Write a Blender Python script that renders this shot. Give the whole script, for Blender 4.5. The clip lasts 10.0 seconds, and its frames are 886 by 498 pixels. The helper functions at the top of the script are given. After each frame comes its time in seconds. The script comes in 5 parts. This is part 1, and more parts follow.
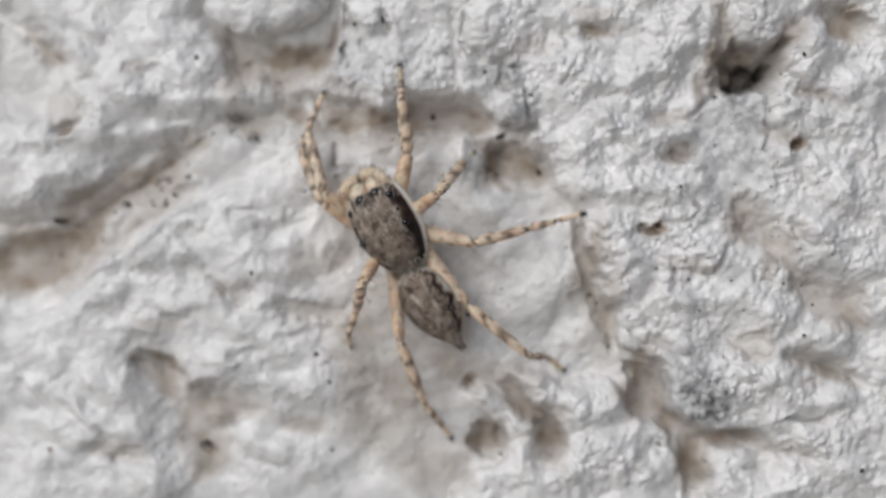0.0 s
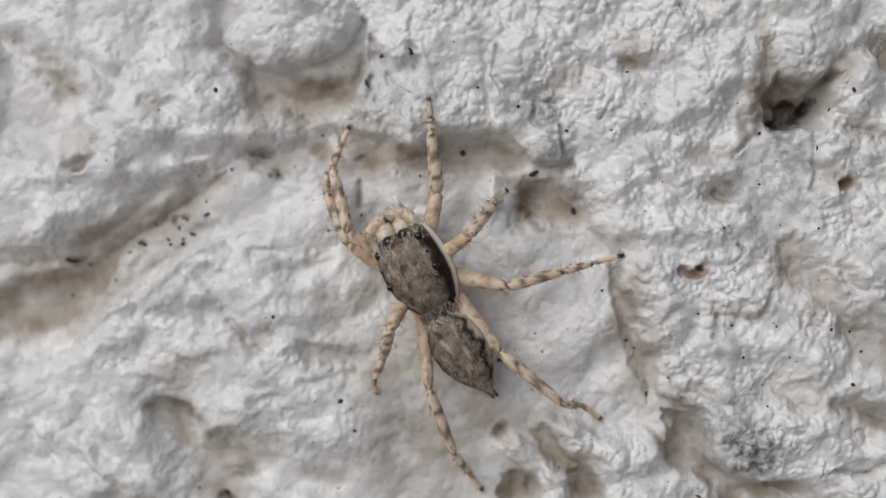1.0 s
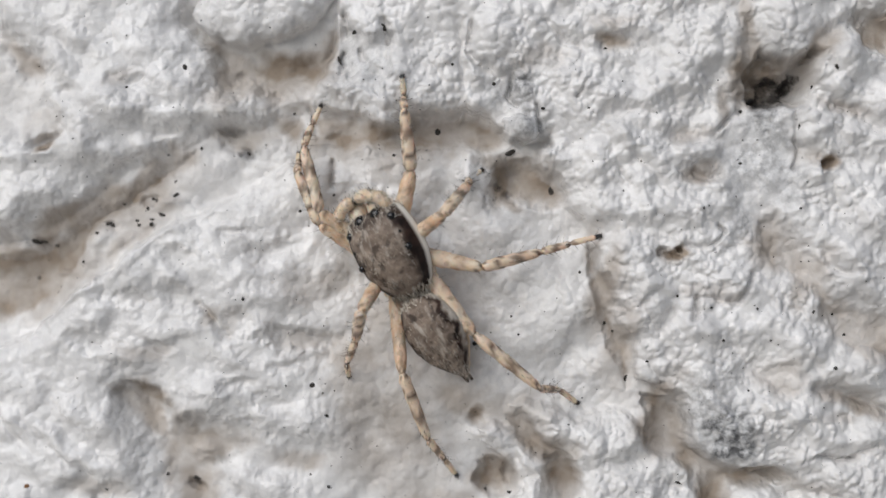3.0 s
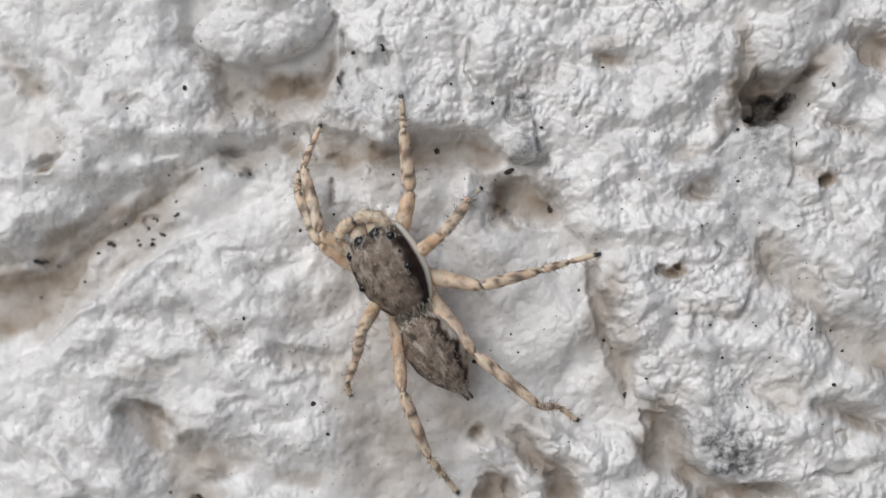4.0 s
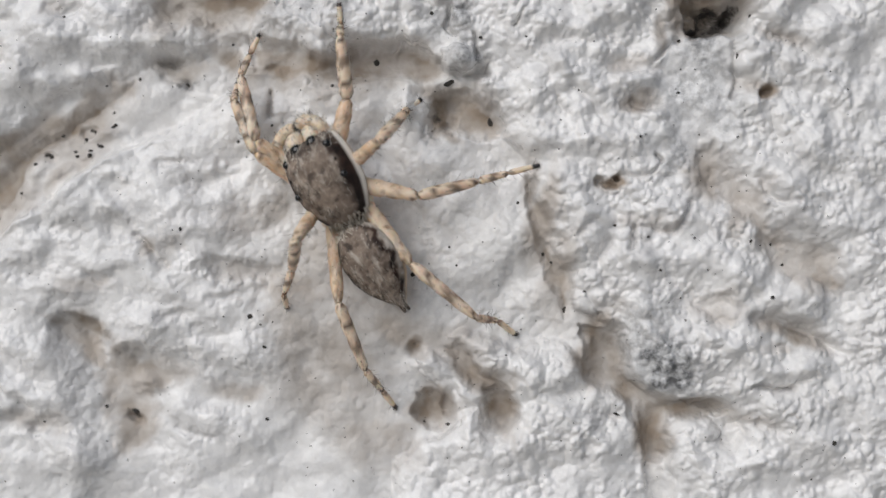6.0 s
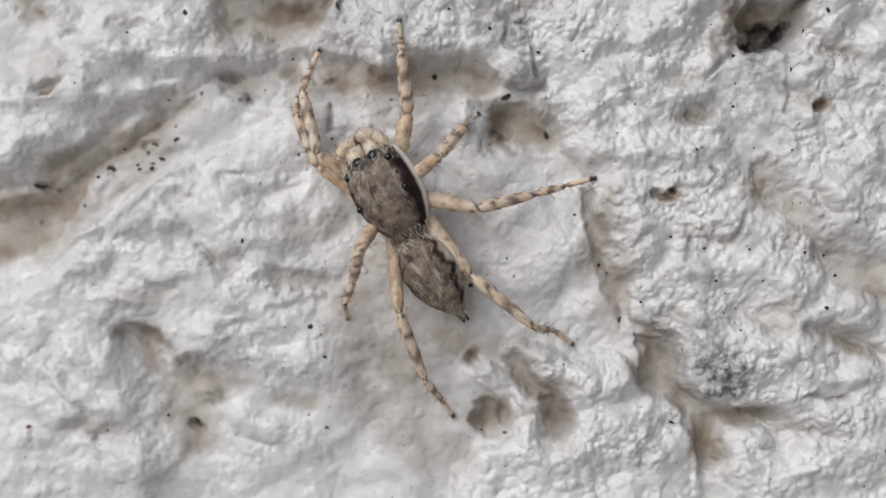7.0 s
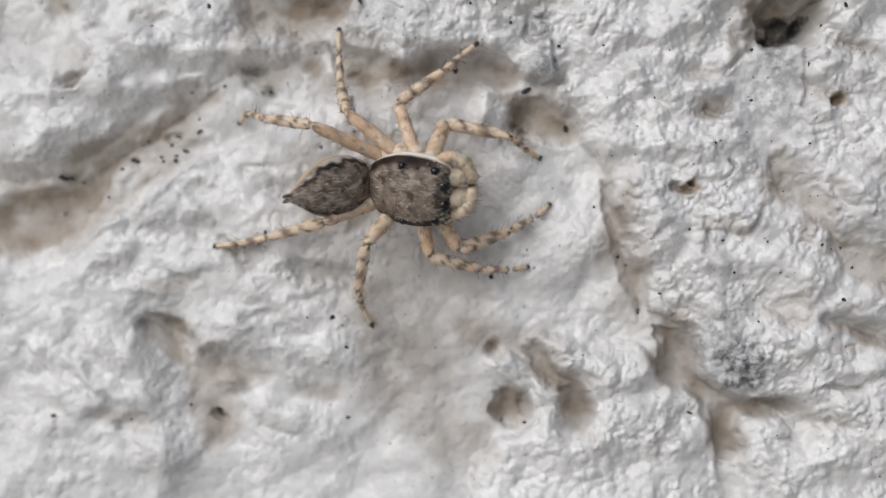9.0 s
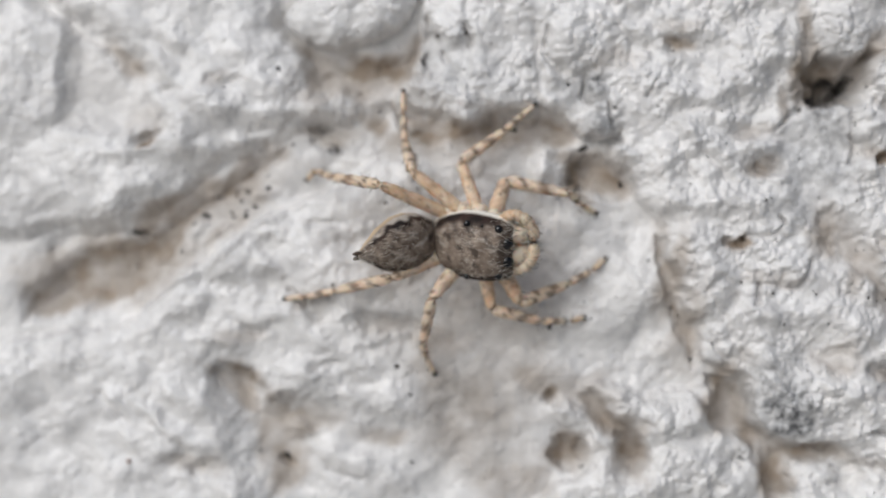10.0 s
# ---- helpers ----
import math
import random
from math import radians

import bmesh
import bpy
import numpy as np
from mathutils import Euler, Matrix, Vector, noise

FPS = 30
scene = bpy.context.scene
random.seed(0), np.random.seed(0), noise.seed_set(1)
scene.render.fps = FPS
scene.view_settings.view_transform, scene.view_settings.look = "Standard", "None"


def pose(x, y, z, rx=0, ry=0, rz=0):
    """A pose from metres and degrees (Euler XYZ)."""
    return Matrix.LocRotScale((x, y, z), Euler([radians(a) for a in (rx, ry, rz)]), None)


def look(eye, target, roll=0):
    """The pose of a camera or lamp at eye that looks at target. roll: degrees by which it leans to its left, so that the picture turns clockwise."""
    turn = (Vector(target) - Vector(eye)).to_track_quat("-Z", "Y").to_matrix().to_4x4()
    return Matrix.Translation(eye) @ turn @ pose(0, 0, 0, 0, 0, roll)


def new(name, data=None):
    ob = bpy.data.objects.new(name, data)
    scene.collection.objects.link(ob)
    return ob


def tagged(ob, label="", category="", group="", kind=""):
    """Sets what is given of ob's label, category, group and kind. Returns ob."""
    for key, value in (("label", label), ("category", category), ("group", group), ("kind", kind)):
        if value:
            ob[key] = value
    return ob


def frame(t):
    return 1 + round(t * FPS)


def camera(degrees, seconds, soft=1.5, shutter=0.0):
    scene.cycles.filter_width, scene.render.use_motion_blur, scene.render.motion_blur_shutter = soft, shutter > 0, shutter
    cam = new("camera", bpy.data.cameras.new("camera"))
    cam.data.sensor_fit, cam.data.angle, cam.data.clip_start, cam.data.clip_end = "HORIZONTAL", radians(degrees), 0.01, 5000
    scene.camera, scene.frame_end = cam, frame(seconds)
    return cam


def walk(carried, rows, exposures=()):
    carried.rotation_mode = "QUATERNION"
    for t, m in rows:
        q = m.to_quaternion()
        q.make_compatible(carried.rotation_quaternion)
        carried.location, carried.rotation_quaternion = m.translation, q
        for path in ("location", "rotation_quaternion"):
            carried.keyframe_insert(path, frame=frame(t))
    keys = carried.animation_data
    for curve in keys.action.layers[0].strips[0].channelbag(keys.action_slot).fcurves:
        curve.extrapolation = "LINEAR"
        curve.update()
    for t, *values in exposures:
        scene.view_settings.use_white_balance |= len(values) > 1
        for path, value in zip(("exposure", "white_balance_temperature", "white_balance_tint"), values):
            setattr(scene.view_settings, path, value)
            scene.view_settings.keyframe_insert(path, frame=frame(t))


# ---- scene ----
# A small tan jumping spider on a rough, white-painted masonry wall, seen from a hand's width.
# Wall plane: y = 0, its face towards -y. Lengths of the close-up are written in millimetres round (0, 0, 1.2 m).
MM = 0.001
HOME = Vector((0.0, 0.0, 1.2))

# ---- the camera and its way ----
cam = camera(32.0, 10.0, 1.5)
# seconds; eye x, y, z; the point of the wall plane it looks at (x, z); roll in degrees
PATH = [
    (0, 0.455, -65.803, -0.086, 0.418, -0.041, 0.02),
    (0.5, 0.283, -64.457, 2.291, 0.331, 2.383, -0.10),
    (0.8, -0.308, -63.575, 1.925, -0.328, 1.960, 0.34),
    (1, -0.793, -62.847, 1.645, -0.818, 1.679, 0.13),
    (1.5, 1.092, -61.204, -0.448, 1.246, -0.463, 0.24),
    (1.8, 0.871, -60.283, -1.130, 0.913, -1.135, 0.46),
    (2, 1.184, -60.794, -1.033, 1.152, -1.070, 0.39),
    (2.2, 0.975, -60.574, -0.454, 1.042, -0.472, 0.34),
    (2.5, 1.124, -60.542, -0.429, 1.151, -0.445, 0.28),
    (2.7, 0.636, -60.888, 0.064, 0.688, 0.057, 0.26),
    (3.8, -0.176, -61.980, 1.764, -0.169, 1.797, -0.12),
    (4, 0.222, -61.759, 1.671, 0.224, 1.659, -0.14),
    (4.2, 1.293, -61.266, 0.167, 1.324, 0.151, -0.01),
    (4.5, 0.591, -61.622, -0.202, 0.609, -0.210, -0.03),
    (4.7, -0.322, -62.166, 0.759, -0.289, 0.780, -0.07),
    (5, 0.006, -62.155, 0.021, 0.045, 0.007, -0.03),
    (5.2, 1.112, -61.819, -1.388, 1.130, -1.426, 0.29),
    (5.5, 0.416, -62.188, -0.230, 0.449, -0.228, 0.09),
    (5.7, 2.829, -61.187, -1.802, 2.878, -1.817, 0.29),
    (6.8, 0.681, -62.128, -1.453, 0.736, -1.493, 0.18),
    (7, 0.285, -62.291, -1.360, 0.352, -1.369, 0.20),
    (7.2, 0.861, -62.006, -1.940, 0.876, -1.968, 0.28),
    (7.5, 0.367, -62.331, -1.457, 0.419, -1.472, 0.20),
    (7.8, 0.072, -62.576, -1.221, 0.098, -1.241, 0.20),
    (8, 0.122, -62.521, -0.780, 0.176, -0.790, 0.12),
    (8.2, 0.101, -62.660, -2.295, 0.211, -2.372, 0.34),
    (8.4, -1.023, -63.430, -0.759, -1.012, -0.775, 0.22),
    (8.5, -1.337, -63.615, -1.007, -1.316, -1.061, 0.26),
    (8.7, -1.133, -63.546, -1.362, -1.095, -1.382, 0.27),
    (9, -0.460, -62.969, -1.649, -0.487, -1.707, 0.32),
    (9.2, 2.520, -61.409, -1.159, 2.598, -1.154, 0.30),
    (9.5, 1.794, -61.959, -0.903, 1.784, -0.859, 0.27),
    (9.8, -1.488, -64.487, 0.583, -1.519, 0.633, 0.04),
    (10, -2.928, -65.625, 0.363, -3.043, 0.479, 0.19),
]

# the phone's slow brightening and darkening, in stops
EXPOSURES = [(0, -0.28), (0.5, -0.40), (1, -0.40), (1.5, -0.28), (2, -0.30), (2.5, -0.18), (4, -0.18), (4.5, -0.30), (5, -0.23), (5.5, -0.18), (7, -0.26), (7.5, -0.22), (8, -0.15), (8.5, -0.18), (9, -0.23), (9.5, -0.30), (10, -0.18)]


def spot(x, y, z):
    """A place near the middle of the wall, from millimetres to metres."""
    return HOME + Vector((x, y, z)) * MM


cam.data.dof.use_dof = True
cam.data.dof.focus_distance = 0.0604
cam.data.dof.aperture_fstop = 25
walk(cam, [(t, look(spot(x, y, z), spot(tx, 0, tz), roll)) for t, x, y, z, tx, tz, roll in PATH], EXPOSURES)

# ---- daylight: bright overcast sky over an open yard ----
world = bpy.data.worlds.new("overcast_sky")
scene.world = world
world.use_nodes = True
wn = world.node_tree.nodes
sky = wn.new("ShaderNodeTexSky")
sky.sky_type = "NISHITA"
sky.sun_disc = False
sky.sun_elevation = radians(30)
sky.sun_rotation = radians(215)
sky.air_density, sky.dust_density = 1.0, 3.0
wn["Background"].inputs["Strength"].default_value = 0.05
world.node_tree.links.new(sky.outputs["Color"], wn["Background"].inputs["Color"])

sun = new("sun", bpy.data.lights.new("sun", "SUN"))
sun.data.energy = 2.3
sun.data.angle = radians(60)
sun.data.color = (1.0, 0.96, 0.9)
sun.matrix_world = look(Vector((-0.7, -1.0, 0.7)), Vector((0, 0, 0)))
scene.view_settings.use_white_balance = True
scene.view_settings.white_balance_temperature = 5925
scene.view_settings.white_balance_tint = 9.7


# ---- materials ----
def material(name, roughness=0.6, **inputs):
    m = bpy.data.materials.new(name)
    m.use_nodes = True
    b = m.node_tree.nodes["Principled BSDF"]
    b.inputs["Roughness"].default_value = roughness
    for key, value in inputs.items():
        b.inputs[key.replace("_", " ")].default_value = value
    return m, m.node_tree.nodes, m.node_tree.links, b


def mixed(nodes, links, factor, a, b):
    """A colour between a and b; each is a socket or a colour."""
    n = nodes.new("ShaderNodeMix")
    n.data_type = "RGBA"
    for slot, value in ((0, factor), (6, a), (7, b)):
        if isinstance(value, (int, float)):
            n.inputs[slot].default_value = value
        elif isinstance(value, tuple):
            n.inputs[slot].default_value = (*value, 1.0)
        else:
            links.new(value, n.inputs[slot])
    return n.outputs[2]


def noise_of(nodes, links, scale, detail=4.0, rough=0.6, low=0.4, high=0.6, stretch=(1, 1, 1)):
    """Noise in object space, squeezed to 0 to 1 between low and high."""
    c = nodes.new("ShaderNodeTexCoord")
    way = nodes.new("ShaderNodeMapping")
    way.inputs["Scale"].default_value = stretch
    n = nodes.new("ShaderNodeTexNoise")
    n.inputs["Scale"].default_value, n.inputs["Detail"].default_value, n.inputs["Roughness"].default_value = scale, detail, rough
    links.new(c.outputs["Object"], way.inputs["Vector"])
    links.new(way.outputs["Vector"], n.inputs["Vector"])
    r = nodes.new("ShaderNodeMapRange")
    r.inputs["From Min"].default_value, r.inputs["From Max"].default_value = low, high
    links.new(n.outputs["Fac"], r.inputs["Value"])
    return r.outputs["Result"], n.outputs["Fac"]


def layer(nodes, name):
    a = nodes.new("ShaderNodeAttribute")
    a.attribute_name = name
    return a.outputs["Fac"]


def times(nodes, links, a, b):
    n = nodes.new("ShaderNodeMath")
    n.operation = "MULTIPLY"
    for slot, value in enumerate((a, b)):
        if isinstance(value, (int, float)):
            n.inputs[slot].default_value = value
        else:
            links.new(value, n.inputs[slot])
    return n.outputs[0]


def bumped(nodes, links, bsdf, height, distance, strength=1.0):
    n = nodes.new("ShaderNodeBump")
    n.inputs["Distance"].default_value, n.inputs["Strength"].default_value = distance, strength
    links.new(height, n.inputs["Height"])
    links.new(n.outputs["Normal"], bsdf.inputs["Normal"])


def paint_material():
    """Old white masonry paint: chalky, a little uneven, with dust stains, painted-in shade of hollows, and bare grey
    grit where it has worn through.
    """
    m, n, l, b = material("masonry_paint", 0.55, Specular_IOR_Level=0.55)
    wide, _ = noise_of(n, l, 220, 5, 0.6, 0.35, 0.68)
    fine, raw = noise_of(n, l, 4200, 5, 0.6, 0.3, 0.7)
    base = mixed(n, l, wide, (0.88, 0.865, 0.85), (0.80, 0.785, 0.765))
    cloud, _ = noise_of(n, l, 560, 6, 0.66, 0.44, 0.68)
    base = mixed(n, l, times(n, l, cloud, 0.6), base, (0.56, 0.545, 0.535))
    small, _ = noise_of(n, l, 1300, 4, 0.6, 0.46, 0.64)
    base = mixed(n, l, times(n, l, small, 0.45), base, (0.58, 0.57, 0.565))
    base = mixed(n, l, times(n, l, fine, 0.18), base, (0.62, 0.605, 0.59))
    # brown of settled dust, which also darkens hollows in place of shade
    base = mixed(n, l, layer(n, "stain_shade"), base, (0.33, 0.272, 0.215))
    grit, _ = noise_of(n, l, 2200, 4, 0.7, 0.40, 0.62)
    stone = mixed(n, l, grit, (0.13, 0.13, 0.133), (0.60, 0.60, 0.60))
    base = mixed(n, l, layer(n, "bare"), base, stone)
    # near-black flecks of soot; in holes they also paint the missing shade
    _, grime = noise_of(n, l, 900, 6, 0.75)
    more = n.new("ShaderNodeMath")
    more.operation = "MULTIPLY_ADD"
    l.new(layer(n, "soot_shade"), more.inputs[0])
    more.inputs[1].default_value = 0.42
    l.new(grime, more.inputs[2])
    soot_shade = n.new("ShaderNodeMapRange")
    soot_shade.inputs["From Min"].default_value, soot_shade.inputs["From Max"].default_value = 0.80, 0.95
    l.new(more.outputs[0], soot_shade.inputs["Value"])
    base = mixed(n, l, soot_shade.outputs["Result"], base, (0.055, 0.05, 0.046))
    l.new(base, b.inputs["Base Color"])
    rough = n.new("ShaderNodeMapRange")
    rough.inputs["To Min"].default_value, rough.inputs["To Max"].default_value = 0.20, 0.42
    l.new(wide, rough.inputs["Value"])
    dusty = n.new("ShaderNodeMix")
    l.new(layer(n, "stain_shade"), dusty.inputs[0])
    l.new(rough.outputs["Result"], dusty.inputs[2])
    dusty.inputs[3].default_value = 0.95
    l.new(dusty.outputs[0], b.inputs["Roughness"])
    # fine rounded grit under the paint
    where = n.new("ShaderNodeTexCoord")
    grain = n.new("ShaderNodeTexVoronoi")
    grain.feature = "SMOOTH_F1"
    grain.inputs["Scale"].default_value, grain.inputs["Smoothness"].default_value = 3000, 0.35
    l.new(where.outputs["Object"], grain.inputs["Vector"])
    patchy, _ = noise_of(n, l, 500, 3, 0.5, 0.35, 0.6)
    height = n.new("ShaderNodeMath")
    height.operation = "MULTIPLY_ADD"
    round_top = times(n, l, grain.outputs["Distance"], grain.outputs["Distance"])
    l.new(times(n, l, round_top, patchy), height.inputs[0])
    height.inputs[1].default_value = -1.8
    l.new(raw, height.inputs[2])
    bumped(n, l, b, height.outputs[0], 0.00008, 0.5)
    return m


def speck_material():
    m, n, l, b = material("dark_dirt", 0.7)
    f, raw = noise_of(n, l, 5000, 4, 0.6, 0.35, 0.65)
    l.new(mixed(n, l, f, (0.012, 0.011, 0.01), (0.06, 0.05, 0.042)), b.inputs["Base Color"])
    bumped(n, l, b, raw, 0.00004, 0.6)
    return m


def rust_material():
    m, n, l, b = material("rusty_dirt", 0.8)
    f, raw = noise_of(n, l, 5000, 4, 0.6, 0.35, 0.65)
    l.new(mixed(n, l, f, (0.16, 0.075, 0.03), (0.30, 0.16, 0.08)), b.inputs["Base Color"])
    bumped(n, l, b, raw, 0.00004, 0.6)
    return m


def leg_material():
    """Tan, slightly see-through cuticle with brown bands and pale scales."""
    m, n, l, b = material("leg_cuticle", 0.42, Subsurface_Weight=0.45, Subsurface_Scale=0.0005)
    b.inputs["Subsurface Radius"].default_value = (1.0, 0.6, 0.35)
    f, raw = noise_of(n, l, 4200, 5, 0.65, 0.40, 0.66, (1, 1, 0.6))
    g, _ = noise_of(n, l, 900, 3, 0.5, 0.35, 0.65)
    k, _ = noise_of(n, l, 3000, 3, 0.6, 0.57, 0.62, (1.2, 1.2, 0.7))
    base = mixed(n, l, g, (0.62, 0.38, 0.21), (0.72, 0.54, 0.37))
    base = mixed(n, l, layer(n, "pallor"), base, (0.76, 0.69, 0.58))
    base = mixed(n, l, times(n, l, f, 0.55), base, (0.82, 0.75, 0.63))
    base = mixed(n, l, times(n, l, k, 0.35), base, (0.14, 0.08, 0.05))
    base = mixed(n, l, layer(n, "band"), base, (0.085, 0.05, 0.032))
    base = mixed(n, l, layer(n, "claw"), base, (0.03, 0.03, 0.032))
    l.new(base, b.inputs["Base Color"])
    bumped(n, l, b, raw, 0.00004, 0.5)
    return m


def back_material():
    """Carapace and abdomen: short grey-brown hair, dark flanks, a cream line along the rim."""
    m, n, l, b = material("grey_brown_hair", 0.6, Specular_IOR_Level=0.25)
    f, raw = noise_of(n, l, 2300, 5, 0.68, 0.52, 0.66, (1.5, 0.45, 1))
    g, _ = noise_of(n, l, 1500, 5, 0.6, 0.40, 0.62)
    w, _ = noise_of(n, l, 1400, 4, 0.6, 0.44, 0.56)
    k, _ = noise_of(n, l, 2600, 3, 0.5, 0.57, 0.64, (1, 0.7, 1))
    base = mixed(n, l, g, (0.14, 0.106, 0.084), (0.36, 0.290, 0.230))
    base = mixed(n, l, times(n, l, w, 0.42), base, (0.10, 0.070, 0.052))
    base = mixed(n, l, times(n, l, f, 0.7), base, (0.52, 0.47, 0.41))
    base = mixed(n, l, times(n, l, k, 0.65), base, (0.030, 0.021, 0.017))
    flank = mixed(n, l, g, (0.010, 0.006, 0.005), (0.040, 0.021, 0.015))
    base = mixed(n, l, layer(n, "dark"), base, flank)
    base = mixed(n, l, layer(n, "rim"), base, (0.90, 0.85, 0.76))
    base = mixed(n, l, layer(n, "pale"), base, (0.52, 0.40, 0.27))
    l.new(base, b.inputs["Base Color"])
    bumped(n, l, b, raw, 0.00007, 0.8)
    return m


def plain_material(name, a, c, scale, roughness, bump=0.00003):
    m, n, l, b = material(name, roughness)
    f, raw = noise_of(n, l, scale, 4, 0.6, 0.35, 0.65)
    l.new(mixed(n, l, f, a, c), b.inputs["Base Color"])
    bumped(n, l, b, raw, bump, 0.5)
    return m


PAINT, SPECK, RUST, LEG, BACK = paint_material(), speck_material(), rust_material(), leg_material(), back_material()
EYE = plain_material("black_eye", (0.006, 0.006, 0.007), (0.012, 0.011, 0.012), 900, 0.06, 0.0)
HAIR = plain_material("pale_bristle", (0.62, 0.55, 0.45), (0.80, 0.76, 0.68), 2000, 0.5)
GREY_HAIR = plain_material("grey_body_hair", (0.32, 0.27, 0.215), (0.58, 0.51, 0.42), 1500, 0.5)
DARK_HAIR = plain_material("dark_bristle", (0.05, 0.04, 0.032), (0.10, 0.08, 0.06), 2000, 0.5)
CONCRETE = plain_material("yard_concrete", (0.30, 0.295, 0.28), (0.42, 0.41, 0.39), 6, 0.85, 0.004)


# ---- relief of the wall, in millimetres: u to the right, v up, height towards the open air ----
RNG = np.random.RandomState(7)
TABLE = RNG.permutation(512)
TURN = RNG.rand(512) * 2 * np.pi


def smooth(x, a, b):
    t = np.clip((x - a) / (b - a), 0, 1)
    return t * t * (3 - 2 * t)


def corner(i, j, seed):
    return TABLE[(TABLE[(i + seed * 31) % 512] + j) % 512]


def perlin(u, v, seed):
    i, j = np.floor(u).astype(int), np.floor(v).astype(int)
    x, y = u - i, v - j
    fx, fy = x * x * x * (x * (x * 6 - 15) + 10), y * y * y * (y * (y * 6 - 15) + 10)
    out = 0
    for a in (0, 1):
        for c in (0, 1):
            turn = TURN[corner(i + a, j + c, seed)]
            out = out + (np.cos(turn) * (x - a) + np.sin(turn) * (y - c)) * (fx if a else 1 - fx) * (fy if c else 1 - fy)
    return out * 1.5


def fbm(u, v, seed, octaves=4, gain=0.5):
    total, amp = 0, 1.0
    for k in range(octaves):
        total = total + amp * perlin(u * 2**k, v * 2**k, seed + k)
        amp *= gain
    return total


def lumps(u, v, seed, tight):
    """Rounded grains of uneven size that have run together under the paint."""
    i, j = np.floor(u).astype(int), np.floor(v).astype(int)
    total = np.full(u.shape, 1e-6)
    for a in (-1, 0, 1):
        for c in (-1, 0, 1):
            k = corner(i + a, j + c, seed)
            du = u - (i + a + TABLE[(k + 77) % 512] / 512.0)
            dv = v - (j + c + TABLE[(k + 191) % 512] / 512.0)
            total += np.exp(tight * (0.5 * TABLE[(k + 301) % 512] / 512.0 - du * du - dv * dv))
    return np.log(total) / tight


def crumbs(u, v, size, seed):
    """Separate rounded crumbs of uneven size, each with a crisp foot."""
    u, v = u / size, v / size
    i, j = np.floor(u).astype(int), np.floor(v).astype(int)
    best = np.zeros(u.shape)
    for a in (-1, 0, 1):
        for c in (-1, 0, 1):
            k = corner(i + a, j + c, seed)
            r = 0.30 + 0.42 * TABLE[(k + 301) % 512] / 512.0
            turn, thin = TURN[(k + 11) % 512], 0.7 + 0.3 * TABLE[(k + 401) % 512] / 512.0
            du = u - (i + a + TABLE[(k + 77) % 512] / 512.0)
            dv = v - (j + c + TABLE[(k + 191) % 512] / 512.0)
            p, q = du * np.cos(turn) + dv * np.sin(turn), (dv * np.cos(turn) - du * np.sin(turn)) / thin
            best = np.maximum(best, r * np.clip(1 - (p * p + q * q) / (r * r), 0, 1))
    return best


def oval(u, v, x, y, a, b, turn):
    """Radius in units of an oval with half-axes a and b, turned by degrees."""
    c, s = math.cos(radians(turn)), math.sin(radians(turn))
    p, q = (u - x) * c + (v - y) * s, (v - y) * c - (u - x) * s
    return np.hypot(p / a, q / b)


def along(u, v, points):
    """Distance to a chain of straight pieces."""
    best = np.full(u.shape, 1e9)
    for (x0, y0), (x1, y1) in zip(points, points[1:]):
        dx, dy = x1 - x0, y1 - y0
        k = np.clip(((u - x0) * dx + (v - y0) * dy) / (dx * dx + dy * dy), 0, 1)
        best = np.minimum(best, np.hypot(u - x0 - k * dx, v - y0 - k * dy))
    return best


def inside(u, v, points):
    """Signed distance to a closed outline, positive inside."""
    hit = np.zeros(u.shape, bool)
    for (x0, y0), (x1, y1) in zip(points, points[1:] + points[:1]):
        if y0 != y1:
            hit ^= ((v > y0) != (v > y1)) & (u < x0 + (v - y0) * (x1 - x0) / (y1 - y0))
    return np.where(hit, 1, -1) * along(u, v, points + points[:1])


BOLD = 1.3


def slope(u, v):
    """The wall leans: it comes forward to the right and falls back below."""
    return np.where(u < 0, 0.085 * np.maximum(u, -20), 0.05 * np.minimum(u, 14)) + 0.06 * np.clip(v + 1, -10, 0)


